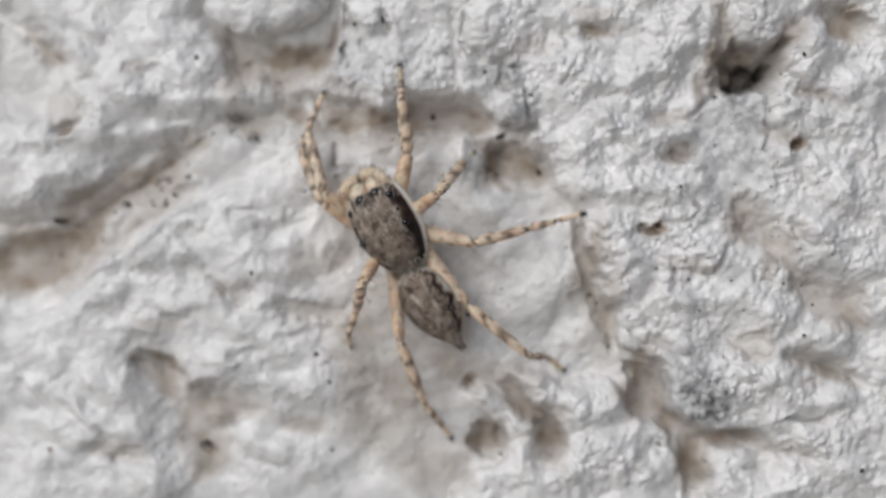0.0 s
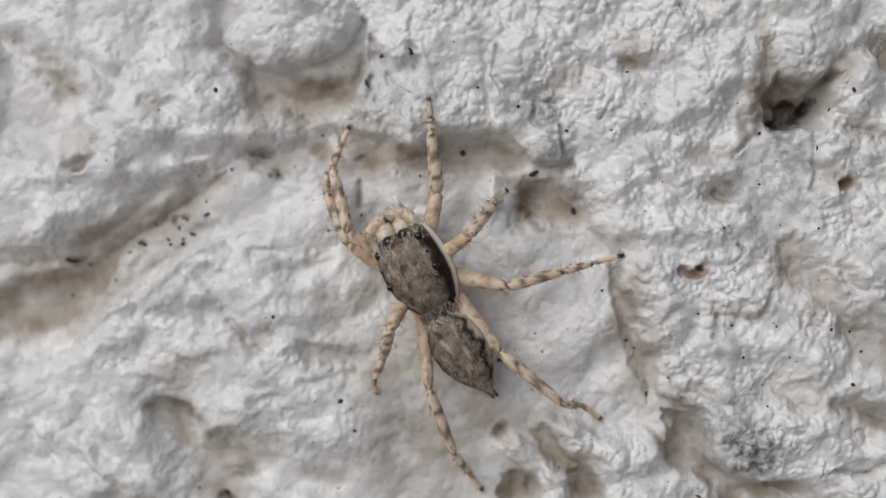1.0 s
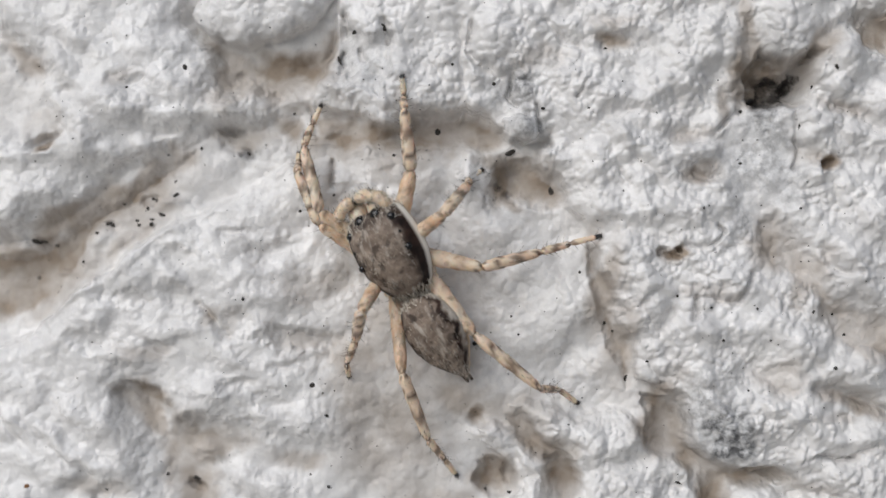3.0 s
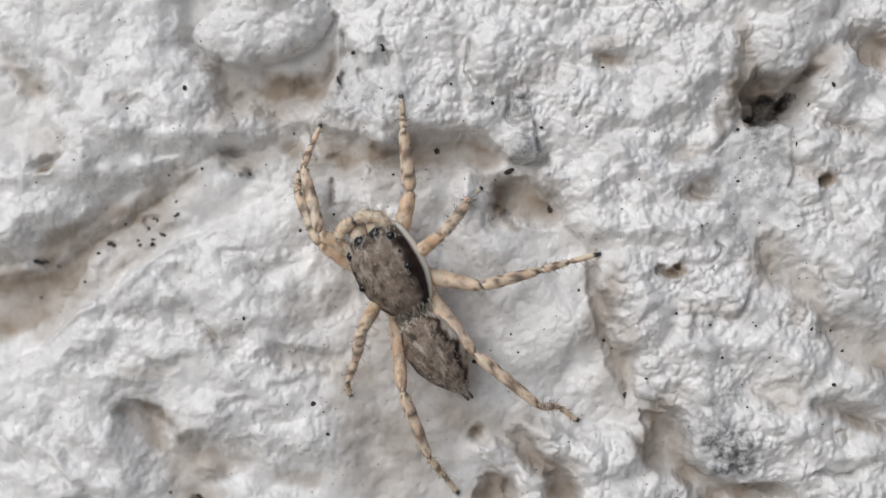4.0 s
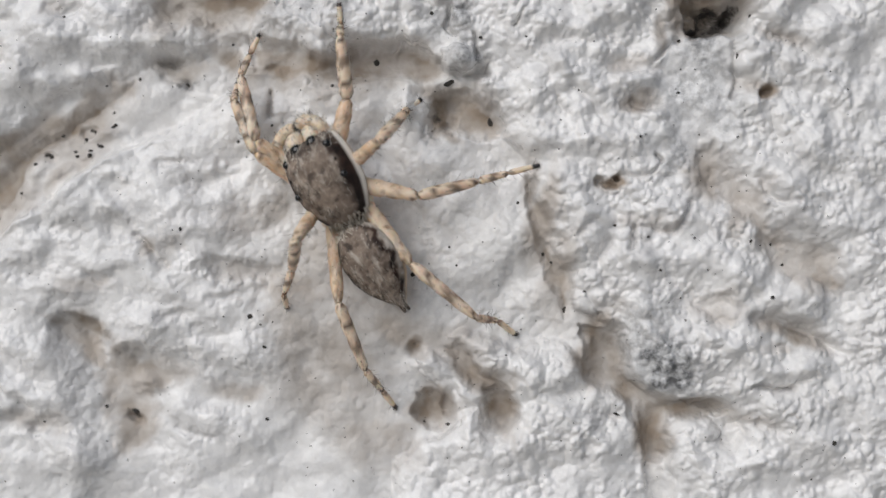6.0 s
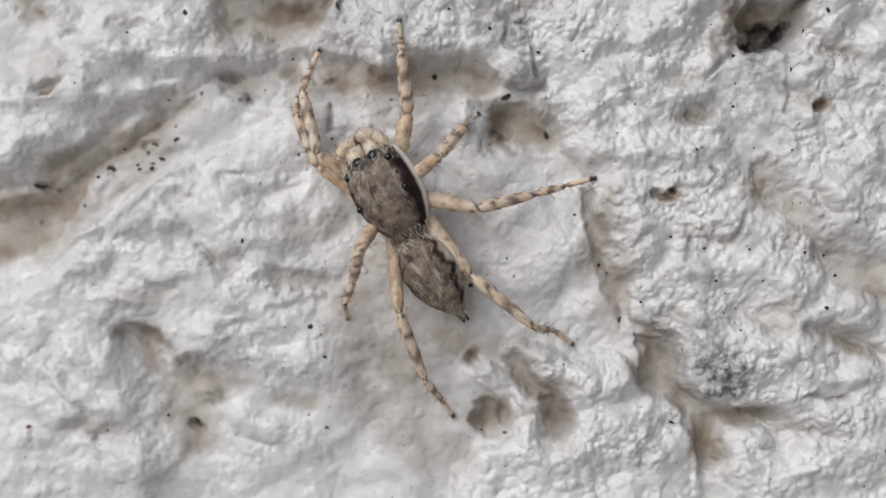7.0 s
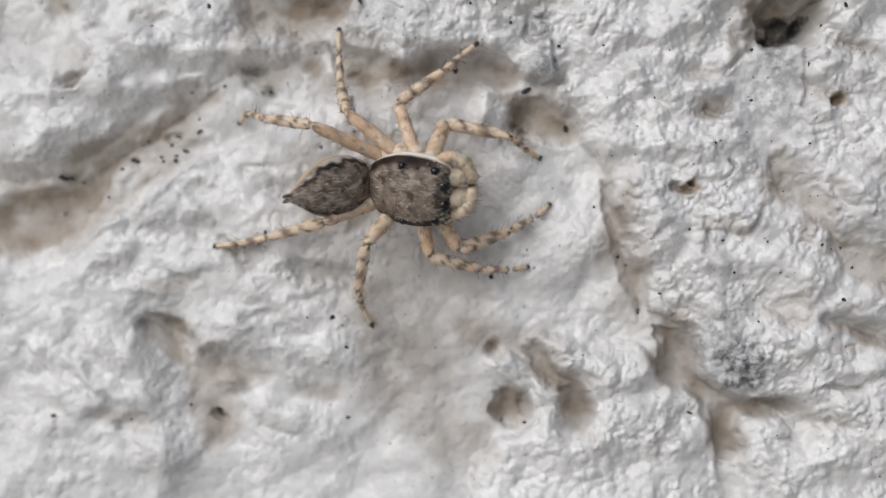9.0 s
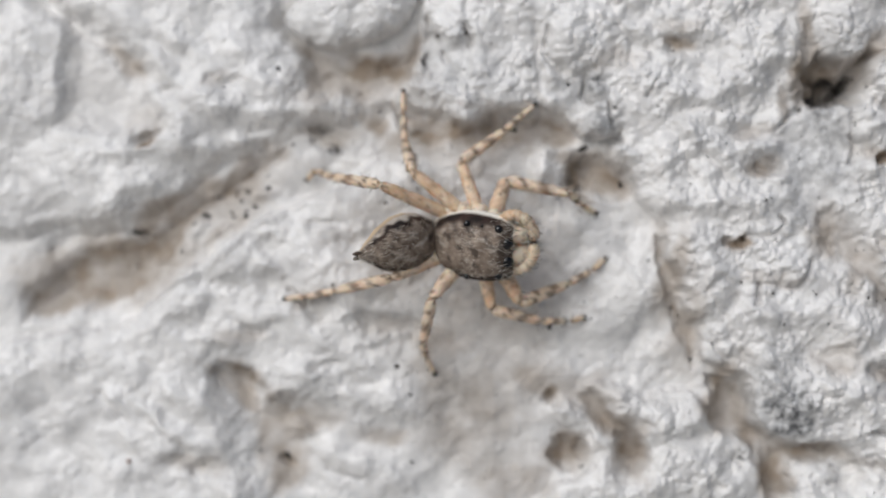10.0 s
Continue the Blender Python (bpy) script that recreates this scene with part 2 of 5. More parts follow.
def relief(u0, v0):
    """Height, dusty stain with painted shade, bare grit, and soot with the dark of holes, over the wall."""
    # ragged outlines
    u = u0 + 0.11 * fbm(u0 / 0.8, v0 / 0.8, 3, 4, 0.55) + 0.24 * perlin(u0 / 2.0, v0 / 2.0, 11)
    v = v0 + 0.11 * fbm(u0 / 0.8, v0 / 0.8, 23, 4, 0.55) + 0.24 * perlin(u0 / 2.0, v0 / 2.0, 17)
    ground = slope(u0, v0)
    h = ground + 0.30 * fbm((0.8 * u0 - 0.6 * v0) / 4.5, (0.6 * u0 + 0.8 * v0) / 4.5, 41, 3)
    crust = np.full(u0.shape, 0.35)
    stain_shade = np.zeros(u.shape)
    frayed = 0.22 * fbm(u0 / 0.6, v0 / 0.6, 71, 4, 0.6)

    def box(x0, x1, y0, y1, more):
        return (u > x0 - more) & (u < x1 + more) & (v > y0 - more) & (v < y1 + more)

    def round_box(x, y, a, b, times_out):
        r = max(a, b) * times_out
        return box(x - r, x + r, y - r, y + r, 0)

    def chain_box(points, more):
        xs, ys = [p[0] for p in points], [p[1] for p in points]
        return box(min(xs), max(xs), min(ys), max(ys), more)

    def mass(points, high, edge, roll, fade=None):
        """A thick crust of old paint with a steep broken edge and a rounded shoulder."""
        k = chain_box(points, 1.0)
        d = inside(u[k], v[k], points)
        if fade is not None:
            high = high * (1 - smooth(u[k], *fade))
            edge = edge * (1 + 5 * smooth(-v[k], 4.5, 7.0))
        h[k] += BOLD * high * (0.6 * smooth(d, -0.35 * edge, 0.65 * edge) + 0.4 * smooth(d, -0.1, roll))
        crust[k] = np.maximum(crust[k], smooth(d, -0.1, 0.5))

    def hollow(points, deep, edge, wide, dust_shade=0.0):
        """A sunken place; settled dust and the hollow's own shade are coloured onto its smooth bottom."""
        k = chain_box(points, 1.0)
        d = inside(u[k], v[k], points)
        h[k] -= BOLD * deep * (0.6 * smooth(d, -0.4 * edge, 0.6 * edge) + 0.4 * smooth(d, 0, wide))
        crust[k] *= 1 - 0.72 * smooth(d, -0.1, 0.3)
        stain_shade[k] = np.maximum(stain_shade[k], dust_shade * smooth(d + 0.5 * frayed[k], -0.10, 0.40))

    def mound(x, y, a, b, turn, high, power=2.0):
        k = round_box(x, y, a, b, 2.6)
        h[k] += BOLD * high * np.exp(-oval(u[k], v[k], x, y, a, b, turn) ** power)

    def groove(points, wide, deep):
        k = chain_box(points, 2.6 * wide)
        h[k] -= deep * np.exp(-((along(u[k], v[k], points) / wide) ** 2))

    def pit(x, y, a, b, turn, deep, edge=0.35):
        k = round_box(x, y, a, b, 1.8)
        r = oval(u[k], v[k], x, y, a, b, turn) + frayed[k]
        h[k] -= BOLD * deep * (1 - smooth(r, 1 - edge, 1 + edge))
        crust[k] *= 1 - 0.5 * (1 - smooth(r, 0.8, 1.2))

    def chip(x, y, a, b, turn, low, high, blunt=4):
        """A pebble that stands proud of what is round it: flattish face, rounded edge."""
        k = round_box(x, y, a, b, 1.3)
        p, q = u0[k], v0[k]
        r = oval(p + 0.16 * fbm(p / 0.9, q / 0.9, 9, 3), q + 0.16 * fbm(p / 0.9, q / 0.9, 19, 3), x, y, a, b, turn)
        cap = ground[k] + low + (high - low) * (0.7 * np.clip(1 - r**blunt, 0, 1) ** 0.5 + 0.3 * (1 - r * r))
        lifted = (r < 1) & (cap > h[k])
        h[k] = np.where(lifted, cap, h[k])
        crust[k] = np.where(lifted, 0.8, crust[k])

    # large raised masses: the left block, the upper block, the lower left one, the right block with its lip, the lower lumps
    mass([(-34.62, -7.44), (-25.21, -4.62), (-21.00, -3.46), (-17.67, -2.86), (-16.36, -2.39), (-15.95, -1.86), (-15.24, -1.54), (-14.67, -1.05), (-14.43, -0.57), (-13.59, -0.24), (-13.17, 0.22), (-12.47, 0.68), (-11.95, 1.09), (-11.30, 1.41), (-10.37, 2.00), (-9.40, 2.41), (-8.05, 3.23), (-5.98, 4.36), (-3.24, 4.07), (-0.51, 2.52), (-0.06, -0.87), (-0.51, -3.59), (-1.88, -5.88), (-3.26, -7.27), (-4.64, -7.33), (-6.48, -7.07), (-7.86, -6.30), (-9.14, -6.03), (-10.07, -6.32), (-10.70, -6.07), (-11.11, -5.22), (-11.34, -4.80), (-11.99, -4.57), (-12.60, -4.58), (-12.94, -5.04), (-12.38, -5.78), (-11.64, -6.33), (-11.32, -7.35), (-11.15, -8.74), (-10.75, -10.60), (-11.17, -12.93), (-10.47, -24.48), (-34.74, -24.80)], 0.75, 0.34, 1.4, (-9.0,-1.5))
    mass([(-34.41, 1.43), (-25.13, 0.73), (-19.54, 1.24), (-17.17, 1.47), (-15.75, 2.06), (-14.57, 2.75), (-13.64, 3.44), (-12.58, 4.21), (-11.30, 4.62), (-9.91, 5.12), (-8.75, 5.75), (-7.13, 5.92), (-6.33, 6.30), (-6.44, 7.10), (-7.48, 7.61), (-8.75, 7.99), (-9.40, 9.00), (-10.02, 9.88), (-9.91, 12.85), (-8.29, 26.08), (-34.41, 26.49)], 0.85, 0.7, 1.8)
    mass([(-8.76, -8.14), (-7.87, -7.73), (-6.48, -7.95), (-5.10, -7.98), (-4.18, -8.11), (-4.41, -8.90), (-3.72, -9.81), (-4.19, -12.81), (-3.27, -24.25), (-8.79, -24.43), (-8.75, -9.41)], 0.40, 0.5, 1.2, (-7.5,-4.2))
    mass([(-7.13, 26.04), (-5.07, 13.68), (-3.88, 10.93), (-4.15, 9.57), (-4.42, 8.40), (-4.33, 7.94), (-4.72, 7.35), (-5.07, 6.95), (-4.93, 6.58), (-4.15, 6.39), (-3.24, 6.11), (-2.74, 5.70), (-2.10, 5.56), (-1.60, 5.69), (-1.01, 6.09), (-0.24, 6.22), (0.44, 6.36), (1.07, 6.53), (1.52, 6.21), (2.01, 6.12), (2.28, 5.62), (2.69, 5.28), (3.23, 5.12), (3.81, 5.30), (4.40, 5.43), (4.58, 5.16), (4.13, 5.08), (3.90, 4.72), (3.81, 4.31), (4.35, 3.97), (4.89, 3.90), (5.16, 3.54), (5.02, 3.00), (5.25, 2.46), (5.78, 2.06), (6.14, 1.29), (6.01, 0.89), (6.28, 0.71), (6.46, 0.03), (6.81, -0.87), (7.13, -1.65), (7.40, -2.33), (7.85, -2.67), (7.77, -2.98), (7.95, -3.48), (8.99, -4.56), (9.52, -4.74), (9.75, -5.60), (9.92, -6.32), (10.30, -6.86), (10.71, -7.36), (11.87, -7.67), (13.03, -7.43), (13.88, -7.84), (14.34, -8.74), (13.90, -9.47), (12.33, -8.76), (11.58, -9.22), (11.68, -10.35), (11.91, -23.91), (34.22, -23.87), (33.89, 25.49)], 1.0, 0.28, 1.5)
    mass([(1.53, -6.13), (2.20, -5.90), (2.77, -6.22), (3.56, -6.81), (4.36, -7.49), (4.07, -8.13), (3.75, -7.86), (3.20, -7.31), (2.80, -7.50), (2.30, -7.32), (1.98, -6.86)], 0.45, 0.25, 0.7)
    mass([(2.77, -5.31), (4.01, -5.12), (5.36, -5.62), (6.71, -5.38), (7.61, -5.61), (8.06, -6.28), (8.51, -7.01), (9.53, -7.46), (10.09, -8.09), (10.55, -9.22), (10.83, -10.36), (10.84, -23.93), (0.85, -24.13), (0.74, -10.45), (1.53, -9.57), (2.67, -9.10), (3.21, -8.73), (3.43, -8.27), (4.02, -8.08), (4.38, -8.68), (5.06, -8.94), (5.56, -8.67), (5.64, -8.03), (5.33, -7.44), (4.69, -6.94), (3.79, -6.21)], 0.70, 0.28, 1.1)
    # floor: swells and dimples round the animal
    mound(-2.10, 4.34, 0.909, 0.909, 0, 0.12)
    mound(1.18, 3.98, 0.409, 1.023, -18, 0.45)
    mound(2.64, 1.61, 1.591, 0.909, 0, 0.22)
    mound(4.89, -0.64, 1.023, 1.250, -20, 0.35)
    mound(3.55, -2.67, 1.591, 0.909, 20, 0.25)
    mound(6.25, -3.57, 1.023, 1.137, -20, 0.28)
    mound(2.20, -4.49, 0.909, 0.682, 0, 0.15)
    mound(3.32, -0.19, 0.909, 0.682, 20, 0.15)
    pit(1.48, -5.75, 0.296, 0.273, 0, 0.32, 0.8)
    pit(5.79, -2.67, 0.682, 0.909, -25, 0.25, 0.7)
    # its tint also stands for the shade beside the right block's edge
    hollow([(5.84, 0.94), (6.16, 0.99), (6.43, 0.03), (6.79, -0.92), (7.11, -1.74), (7.43, -2.46), (7.84, -2.83), (7.76, -4.06), (7.36, -4.52), (6.85, -3.15), (6.34, -1.56), (5.98, -0.19)], 0.42, 0.25, 0.5, .8)
    groove([(-4.20, 4.30), (-4.15, 3.44)], 0.091, 0.35)
    mound(-4.26, 5.49, 0.455, 0.318, 0, 0.35)
    # band below the lip: dust, with the lip's shade in the colour
    hollow([(-5.23, 6.51), (-4.19, 6.32), (-3.27, 6.04), (-2.76, 5.62), (-2.12, 5.45), (-1.55, 5.61), (-0.97, 5.97), (-0.18, 6.10), (1.08, 6.37), (2.10, 5.95), (2.78, 5.22), (1.99, 4.68), (0.39, 4.82), (-1.89, 4.61), (-3.73, 4.85), (-4.88, 5.20)], 0.25, 0.3, 0.6, .82)
    pit(-3.92, -0.47, 0.637, 0.500, 0, 0.12, 0.7)
    pit(1.07, -0.87, 1.023, 0.909, -30, 0.15, 0.8)
    # upper block: the trough under the pebble, the stepped hollow and its hole
    groove([(-9.91, 10.11), (-9.33, 9.37), (-8.63, 8.90), (-7.82, 8.66), (-6.90, 8.42), (-5.75, 8.27), (-4.61, 8.53), (-3.92, 9.34), (-3.74, 10.02)], 0.500, 0.45)
    hollow([(-9.02, 8.76), (-7.90, 8.52), (-6.04, 8.31), (-4.19, 9.12), (-4.14, 8.15), (-4.79, 7.29), (-6.04, 6.70), (-7.67, 6.72), (-8.83, 7.14), (-9.30, 7.88)], 0.32, 0.7, 0.9, .66)
    pit(-8.29, 7.34, 0.909, 0.546, 10, 0.30, 0.7)
    pit(-8.40, 5.43, 0.773, 0.364, -6, 0.28, 0.7)
    groove([(-8.86, 5.54), (-8.17, 5.56), (-7.78, 5.67)], 0.114, 0.45)
    groove([(-8.63, 4.92), (-7.82, 4.87), (-7.41, 4.69)], 0.159, 0.30)
    groove([(-20.95, 11.64), (-18.59, 10.22), (-17.40, 9.28), (-16.69, 8.53), (-15.94, 7.93)], 0.455, 0.75)
    hollow([(-19.24, 10.79), (-17.57, 9.37), (-16.80, 8.57), (-16.00, 7.95), (-15.38, 6.78), (-14.95, 5.34), (-15.71, 4.78), (-16.42, 5.32), (-18.28, 5.31), (-19.72, 5.65)], 0.42, 0.6, 0.9, .12)
    pit(-15.75, 5.02, 0.455, 0.273, 25, 0.5, 0.6)
    mound(-16.46, 4.65, 1.364, 0.364, 8, 0.30)
    mound(-14.22, 5.56, 0.546, 1.137, 10, 0.35)
    mound(-13.64, 7.05, 1.137, 0.455, -30, 0.32)
    mound(-12.23, 6.46, 1.364, 0.546, 20, 0.30)
    mound(-10.84, 7.60, 0.909, 0.455, -20, 0.25)
    mound(-10.37, 6.33, 1.023, 0.364, 0, 0.22)
    mound(-14.22, 9.24, 1.364, 0.546, -30, 0.35)
    mound(-12.00, 8.99, 1.137, 0.591, -25, 0.28)
    mound(-10.37, 9.20, 0.682, 0.455, 0, 0.20)
    mound(-15.04, 8.33, 0.682, 0.546, -35, 0.25)
    mound(-11.88, 5.08, 0.500, 0.318, 0, 0.25)
    mound(-13.17, 4.75, 0.546, 0.364, 0, 0.22)
    mound(-15.75, 3.26, 1.137, 0.455, 15, 0.25)
    mound(-17.40, 2.35, 0.909, 0.409, 10, 0.28)
    mound(-5.98, 6.64, 0.500, 0.364, 0, 0.30)
    mound(-8.52, 6.32, 0.682, 0.318, 0, 0.20)
    groove([(-13.05, 7.73), (-12.35, 7.50), (-11.77, 7.56)], 0.227, 0.22)
    groove([(-15.04, 7.22), (-13.99, 7.28)], 0.318, 0.25)
    groove([(-9.21, 5.98), (-10.14, 5.41), (-11.07, 5.42)], 0.273, 0.25)
    # trough between the upper and the left block
    hollow([(-21.16, -1.37), (-18.28, 0.73), (-16.14, 0.85), (-14.48, 2.08), (-12.82, 3.05), (-11.17, 4.15), (-9.95, 4.52), (-10.47, 3.85), (-11.88, 2.58), (-13.29, 2.08), (-14.48, 0.03), (-15.67, -1.36), (-17.35, -2.07), (-21.18, -2.78)], 0.62, 0.8, 1.2, .86)
    groove([(-20.01, 0.50), (-16.69, 1.23), (-15.87, 0.91)], 0.205, 0.35)
    pit(-11.53, 2.83, 0.318, 0.182, 0, 0.3, 0.6)
    pit(-13.24, 1.87, 0.364, 0.227, 0, 0.25, 0.6)
    mound(-13.64, 1.18, 0.546, 0.318, 40, 0.25)
    mound(-10.84, 2.78, 0.591, 0.273, 20, 0.25)
    mound(-15.04, -0.08, 0.409, 0.182, 15, 0.25)
    mound(-12.82, 1.07, 0.500, 0.227, 35, 0.22)
    mound(-11.65, 1.87, 0.364, 0.227, 0, 0.22)
    mound(-14.10, 0.38, 0.455, 0.273, 20, 0.18)
    groove([(-13.52, -0.24), (-13.21, 0.26)], 0.136, 0.25)
    # left block: crest, creases and dimples
    mound(-14.57, -1.00, 1.591, 0.318, 38, 0.30)
    mound(-12.47, 0.38, 1.023, 0.364, 38, 0.32)
    mound(-10.84, 1.59, 1.137, 0.296, 25, 0.28)
    mound(-8.75, 2.55, 1.137, 0.318, 8, 0.18)
    pit(-8.17, 1.49, 0.591, 0.227, 5, 0.16, 0.7)
    pit(-10.49, 0.54, 0.591, 0.318, 5, 0.22, 0.7)
    pit(-12.58, -1.07, 0.637, 0.318, 0, 0.22, 0.7)
    pit(-10.14, -1.00, 0.682, 0.409, -10, 0.22, 0.7)
    groove([(-9.54, -1.34), (-9.03, -1.80), (-8.71, -2.30), (-8.34, -2.62)], 0.159, 0.42)
    pit(-8.02, -2.02, 0.546, 0.546, -20, 0.20, 0.7)
    pit(-5.42, -2.75, 1.364, 0.455, -6, 0.36, 0.6)
    pit(-10.97, -2.91, 0.546, 0.273, -10, 0.20, 0.6)
    pit(-13.66, -2.73, 0.909, 0.364, 5, 0.18, 0.7)
    pit(-6.56, 0.94, 0.682, 0.318, 10, 0.16, 0.7)
    mound(-10.37, -0.43, 0.546, 0.273, -30, 0.22)
    mound(-6.90, -0.88, 1.137, 0.500, -10, 0.22)
    mound(-7.36, 0.03, 0.909, 0.318, 5, 0.18)
    mound(-10.38, -2.38, 1.137, 0.318, 0, 0.22)
    mound(-8.30, -3.40, 1.023, 0.364, -30, 0.24)
    mound(-12.23, -0.20, 0.682, 0.546, 10, 0.20)
    mound(-13.88, -1.69, 0.818, 0.455, 10, 0.18)
    mound(-16.02, -2.97, 1.137, 0.591, 20, 0.22)
    mound(-9.24, -4.56, 1.250, 0.682, 10, 0.30)
    mound(-6.00, -4.54, 1.137, 0.682, 0, 0.20)
    mound(-5.09, -5.91, 0.818, 0.818, 20, 0.28)
    mound(-6.93, -5.92, 0.818, 0.500, -20, 0.20)
    mound(-9.95, -5.72, 0.591, 0.273, 20, 0.25)
    mound(-12.73, -3.42, 1.023, 0.318, -10, 0.16)
    pit(-8.08, -4.55, 0.682, 0.273, 0, 0.20, 0.7)
    pit(-6.70, -5.12, 0.682, 0.364, 0, 0.14, 0.7)
    groove([(-4.39, -3.38), (-5.54, -3.62), (-6.46, -3.76)], 0.227, 0.20)
    # forked trough and the lower left mass
    hollow([(-13.81, -4.35), (-12.63, -4.62), (-11.57, -4.66), (-11.08, -5.36), (-10.71, -6.20), (-10.00, -6.38), (-9.06, -6.14), (-7.94, -6.41), (-7.24, -6.87), (-7.95, -7.29), (-8.84, -7.68), (-8.95, -10.21), (-10.56, -10.23), (-10.82, -8.35), (-11.24, -7.00), (-11.98, -6.16), (-12.73, -5.37)], 0.12, 0.9, 1.2, .66)
    pit(-11.63, -5.13, 0.546, 0.341, -40, 0.25, 0.7)
    pit(-9.86, -8.61, 0.364, 0.182, -15, 0.30, 0.6)
    mound(-9.15, -7.21, 0.546, 0.364, -20, 0.40)
    pit(-13.74, -8.82, 1.250, 0.455, -8, 0.22, 0.7)
    pit(-13.62, -9.01, 0.318, 0.227, 0, 0.20, 0.6)
    mound(-13.11, -6.16, 1.023, 0.591, -20, 0.35)
    mound(-13.72, -7.72, 0.909, 0.409, -10, 0.26)
    mound(-15.13, -7.04, 1.137, 0.409, -35, 0.26)
    mound(-16.44, -7.87, 0.909, 0.455, -20, 0.22)
    mound(-16.82, -9.04, 0.909, 0.455, 10, 0.18)
    mound(-11.75, -9.92, 1.137, 0.682, 20, 0.35)
    mound(-16.77, -6.00, 0.909, 0.318, -35, 0.22)
    mound(-14.64, -5.75, 0.682, 0.273, -30, 0.18)
    groove([(-16.65, -6.00), (-15.84, -6.81), (-14.90, -7.62), (-13.96, -8.19)], 0.205, 0.20)
    groove([(-17.72, -5.77), (-16.79, -6.93)], 0.205, 0.16)
    mound(-6.95, -8.46, 1.137, 0.455, -15, 0.22)
    mound(-5.11, -9.37, 1.023, 0.546, 0, 0.20)
    groove([(-7.88, -8.94), (-6.73, -9.39)], 0.182, 0.16)
    # right block: lip, ringed lump, chips and the brown hole under the edge
    hollow([(-3.91, 9.66), (-2.92, 9.19), (-1.84, 9.41), (-1.89, 7.58), (-2.35, 6.85), (-3.27, 7.13), (-3.78, 7.83), (-4.05, 8.52)], 0.22, 0.2, 0.5)
    groove([(-3.65, 10.02), (-3.60, 9.43)], 0.182, 0.55)
    groove([(-2.05, 9.73), (-2.10, 9.05)], 0.114, 0.40)
    groove([(-3.88, 8.62), (-3.83, 7.84)], 0.114, 0.35)
    groove([(-3.24, 8.70), (-3.06, 8.20)], 0.091, 0.30)
    mound(-3.24, 7.52, 0.909, 0.318, -28, 0.22)
    mound(-2.10, 5.92, 0.818, 0.273, -12, 0.25)
    mound(-3.92, 7.07, 0.546, 0.500, -40, 0.22)
    mound(-0.29, 7.04, 0.909, 0.546, 10, 0.22)
    mound(2.19, 8.94, 1.046, 1.000, 0, 0.40, 3.0)
    groove([(1.34, 9.74), (1.20, 8.83), (1.47, 8.20), (2.19, 7.79), (3.21, 7.96)], 0.136, 0.32)
    groove([(0.66, 9.97), (0.84, 8.61), (1.07, 7.48)], 0.182, 0.22)
    chip(3.23, 5.66, 0.773, 0.637, -10, 0.55, 1.55)
    chip(3.32, 7.13, 0.591, 0.546, 0, 0.5, 1.2)
    groove([(2.76, 7.70), (2.73, 7.02), (3.00, 6.57)], 0.114, 0.40)
    groove([(3.77, 6.56), (3.95, 5.89)], 0.114, 0.35)
    mound(4.93, 9.44, 0.728, 0.364, -20, 0.30)
    groove([(4.10, 9.76), (4.55, 8.99), (5.34, 8.89)], 0.114, 0.22)
    mound(5.45, 7.23, 0.455, 0.591, -30, 0.22)
    groove([(5.67, 7.41), (5.56, 6.78)], 0.091, 0.22)
    pit(6.79, 8.93, 0.728, 0.364, -8, 0.32, 0.7)
    mound(0.84, 6.13, 0.114, 0.318, -30, 0.30)
    hollow([(2.03, 3.40), (2.31, 4.18), (2.85, 4.49), (3.58, 4.44), (4.08, 4.08), (4.71, 3.85), (5.07, 3.39), (4.94, 2.71), (4.03, 2.53), (3.08, 2.72), (2.49, 2.81)], 0.55, 0.25, 0.6, .9)
    pit(2.46, 3.46, 0.455, 0.864, -14, 0.45, 0.7)
    pit(2.76, 2.78, 0.318, 0.182, -35, 0.35, 0.5)
    # the deep dark hole under a hanging pebble, the grey ledge below it
    hollow([(11.73, 10.09), (12.25, 9.97), (12.63, 8.61), (12.67, 6.58), (11.60, 6.40), (11.15, 6.77), (11.42, 7.94)], 0.55, 0.8, 0.8, .72)
    hollow([(12.45, 8.66), (13.48, 8.51), (14.55, 8.92), (14.87, 8.74), (14.55, 7.79), (14.10, 7.11), (14.01, 6.57), (12.58, 6.42), (11.96, 6.81), (11.87, 7.71)], 1.35, 0.4, 0.8, .8)
    pit(13.23, 7.00, 1.046, 0.500, 8, 0.9, 0.6)
    pit(14.01, 7.51, 0.364, 0.682, -15, 0.7, 0.6)
    hollow([(11.15, 6.59), (11.69, 7.04), (12.58, 6.99), (14.01, 7.02), (14.08, 5.67), (13.97, 3.19), (13.56, 2.06), (12.36, 1.03), (11.46, 2.52), (10.61, 4.06), (10.84, 5.68)], 0.26, 0.9, 1.4)
    groove([(13.90, 6.96), (13.92, 5.39), (13.79, 4.05)], 0.114, 0.35)
    chip(12.28, 7.14, 0.409, 0.386, 0, -1.2, -0.55)
    chip(12.57, 6.11, 0.364, 0.273, 10, -0.3, 0.15)
    chip(13.23, 6.18, 0.318, 0.273, -10, -0.3, 0.10)
    chip(13.68, 6.02, 0.205, 0.341, 0, -0.3, 0.2)
    groove([(10.73, 5.85), (11.40, 6.30), (11.57, 6.25)], 0.159, 0.3)
    pit(9.93, 5.30, 0.728, 0.273, 8, 0.20, 0.8)
    pit(10.07, 3.93, 0.773, 0.318, 12, 0.30, 0.8)
    groove([(9.98, 4.02), (10.24, 3.73), (10.91, 3.95)], 0.136, 0.30)
    mound(9.13, 7.43, 1.137, 0.455, -10, 0.28)
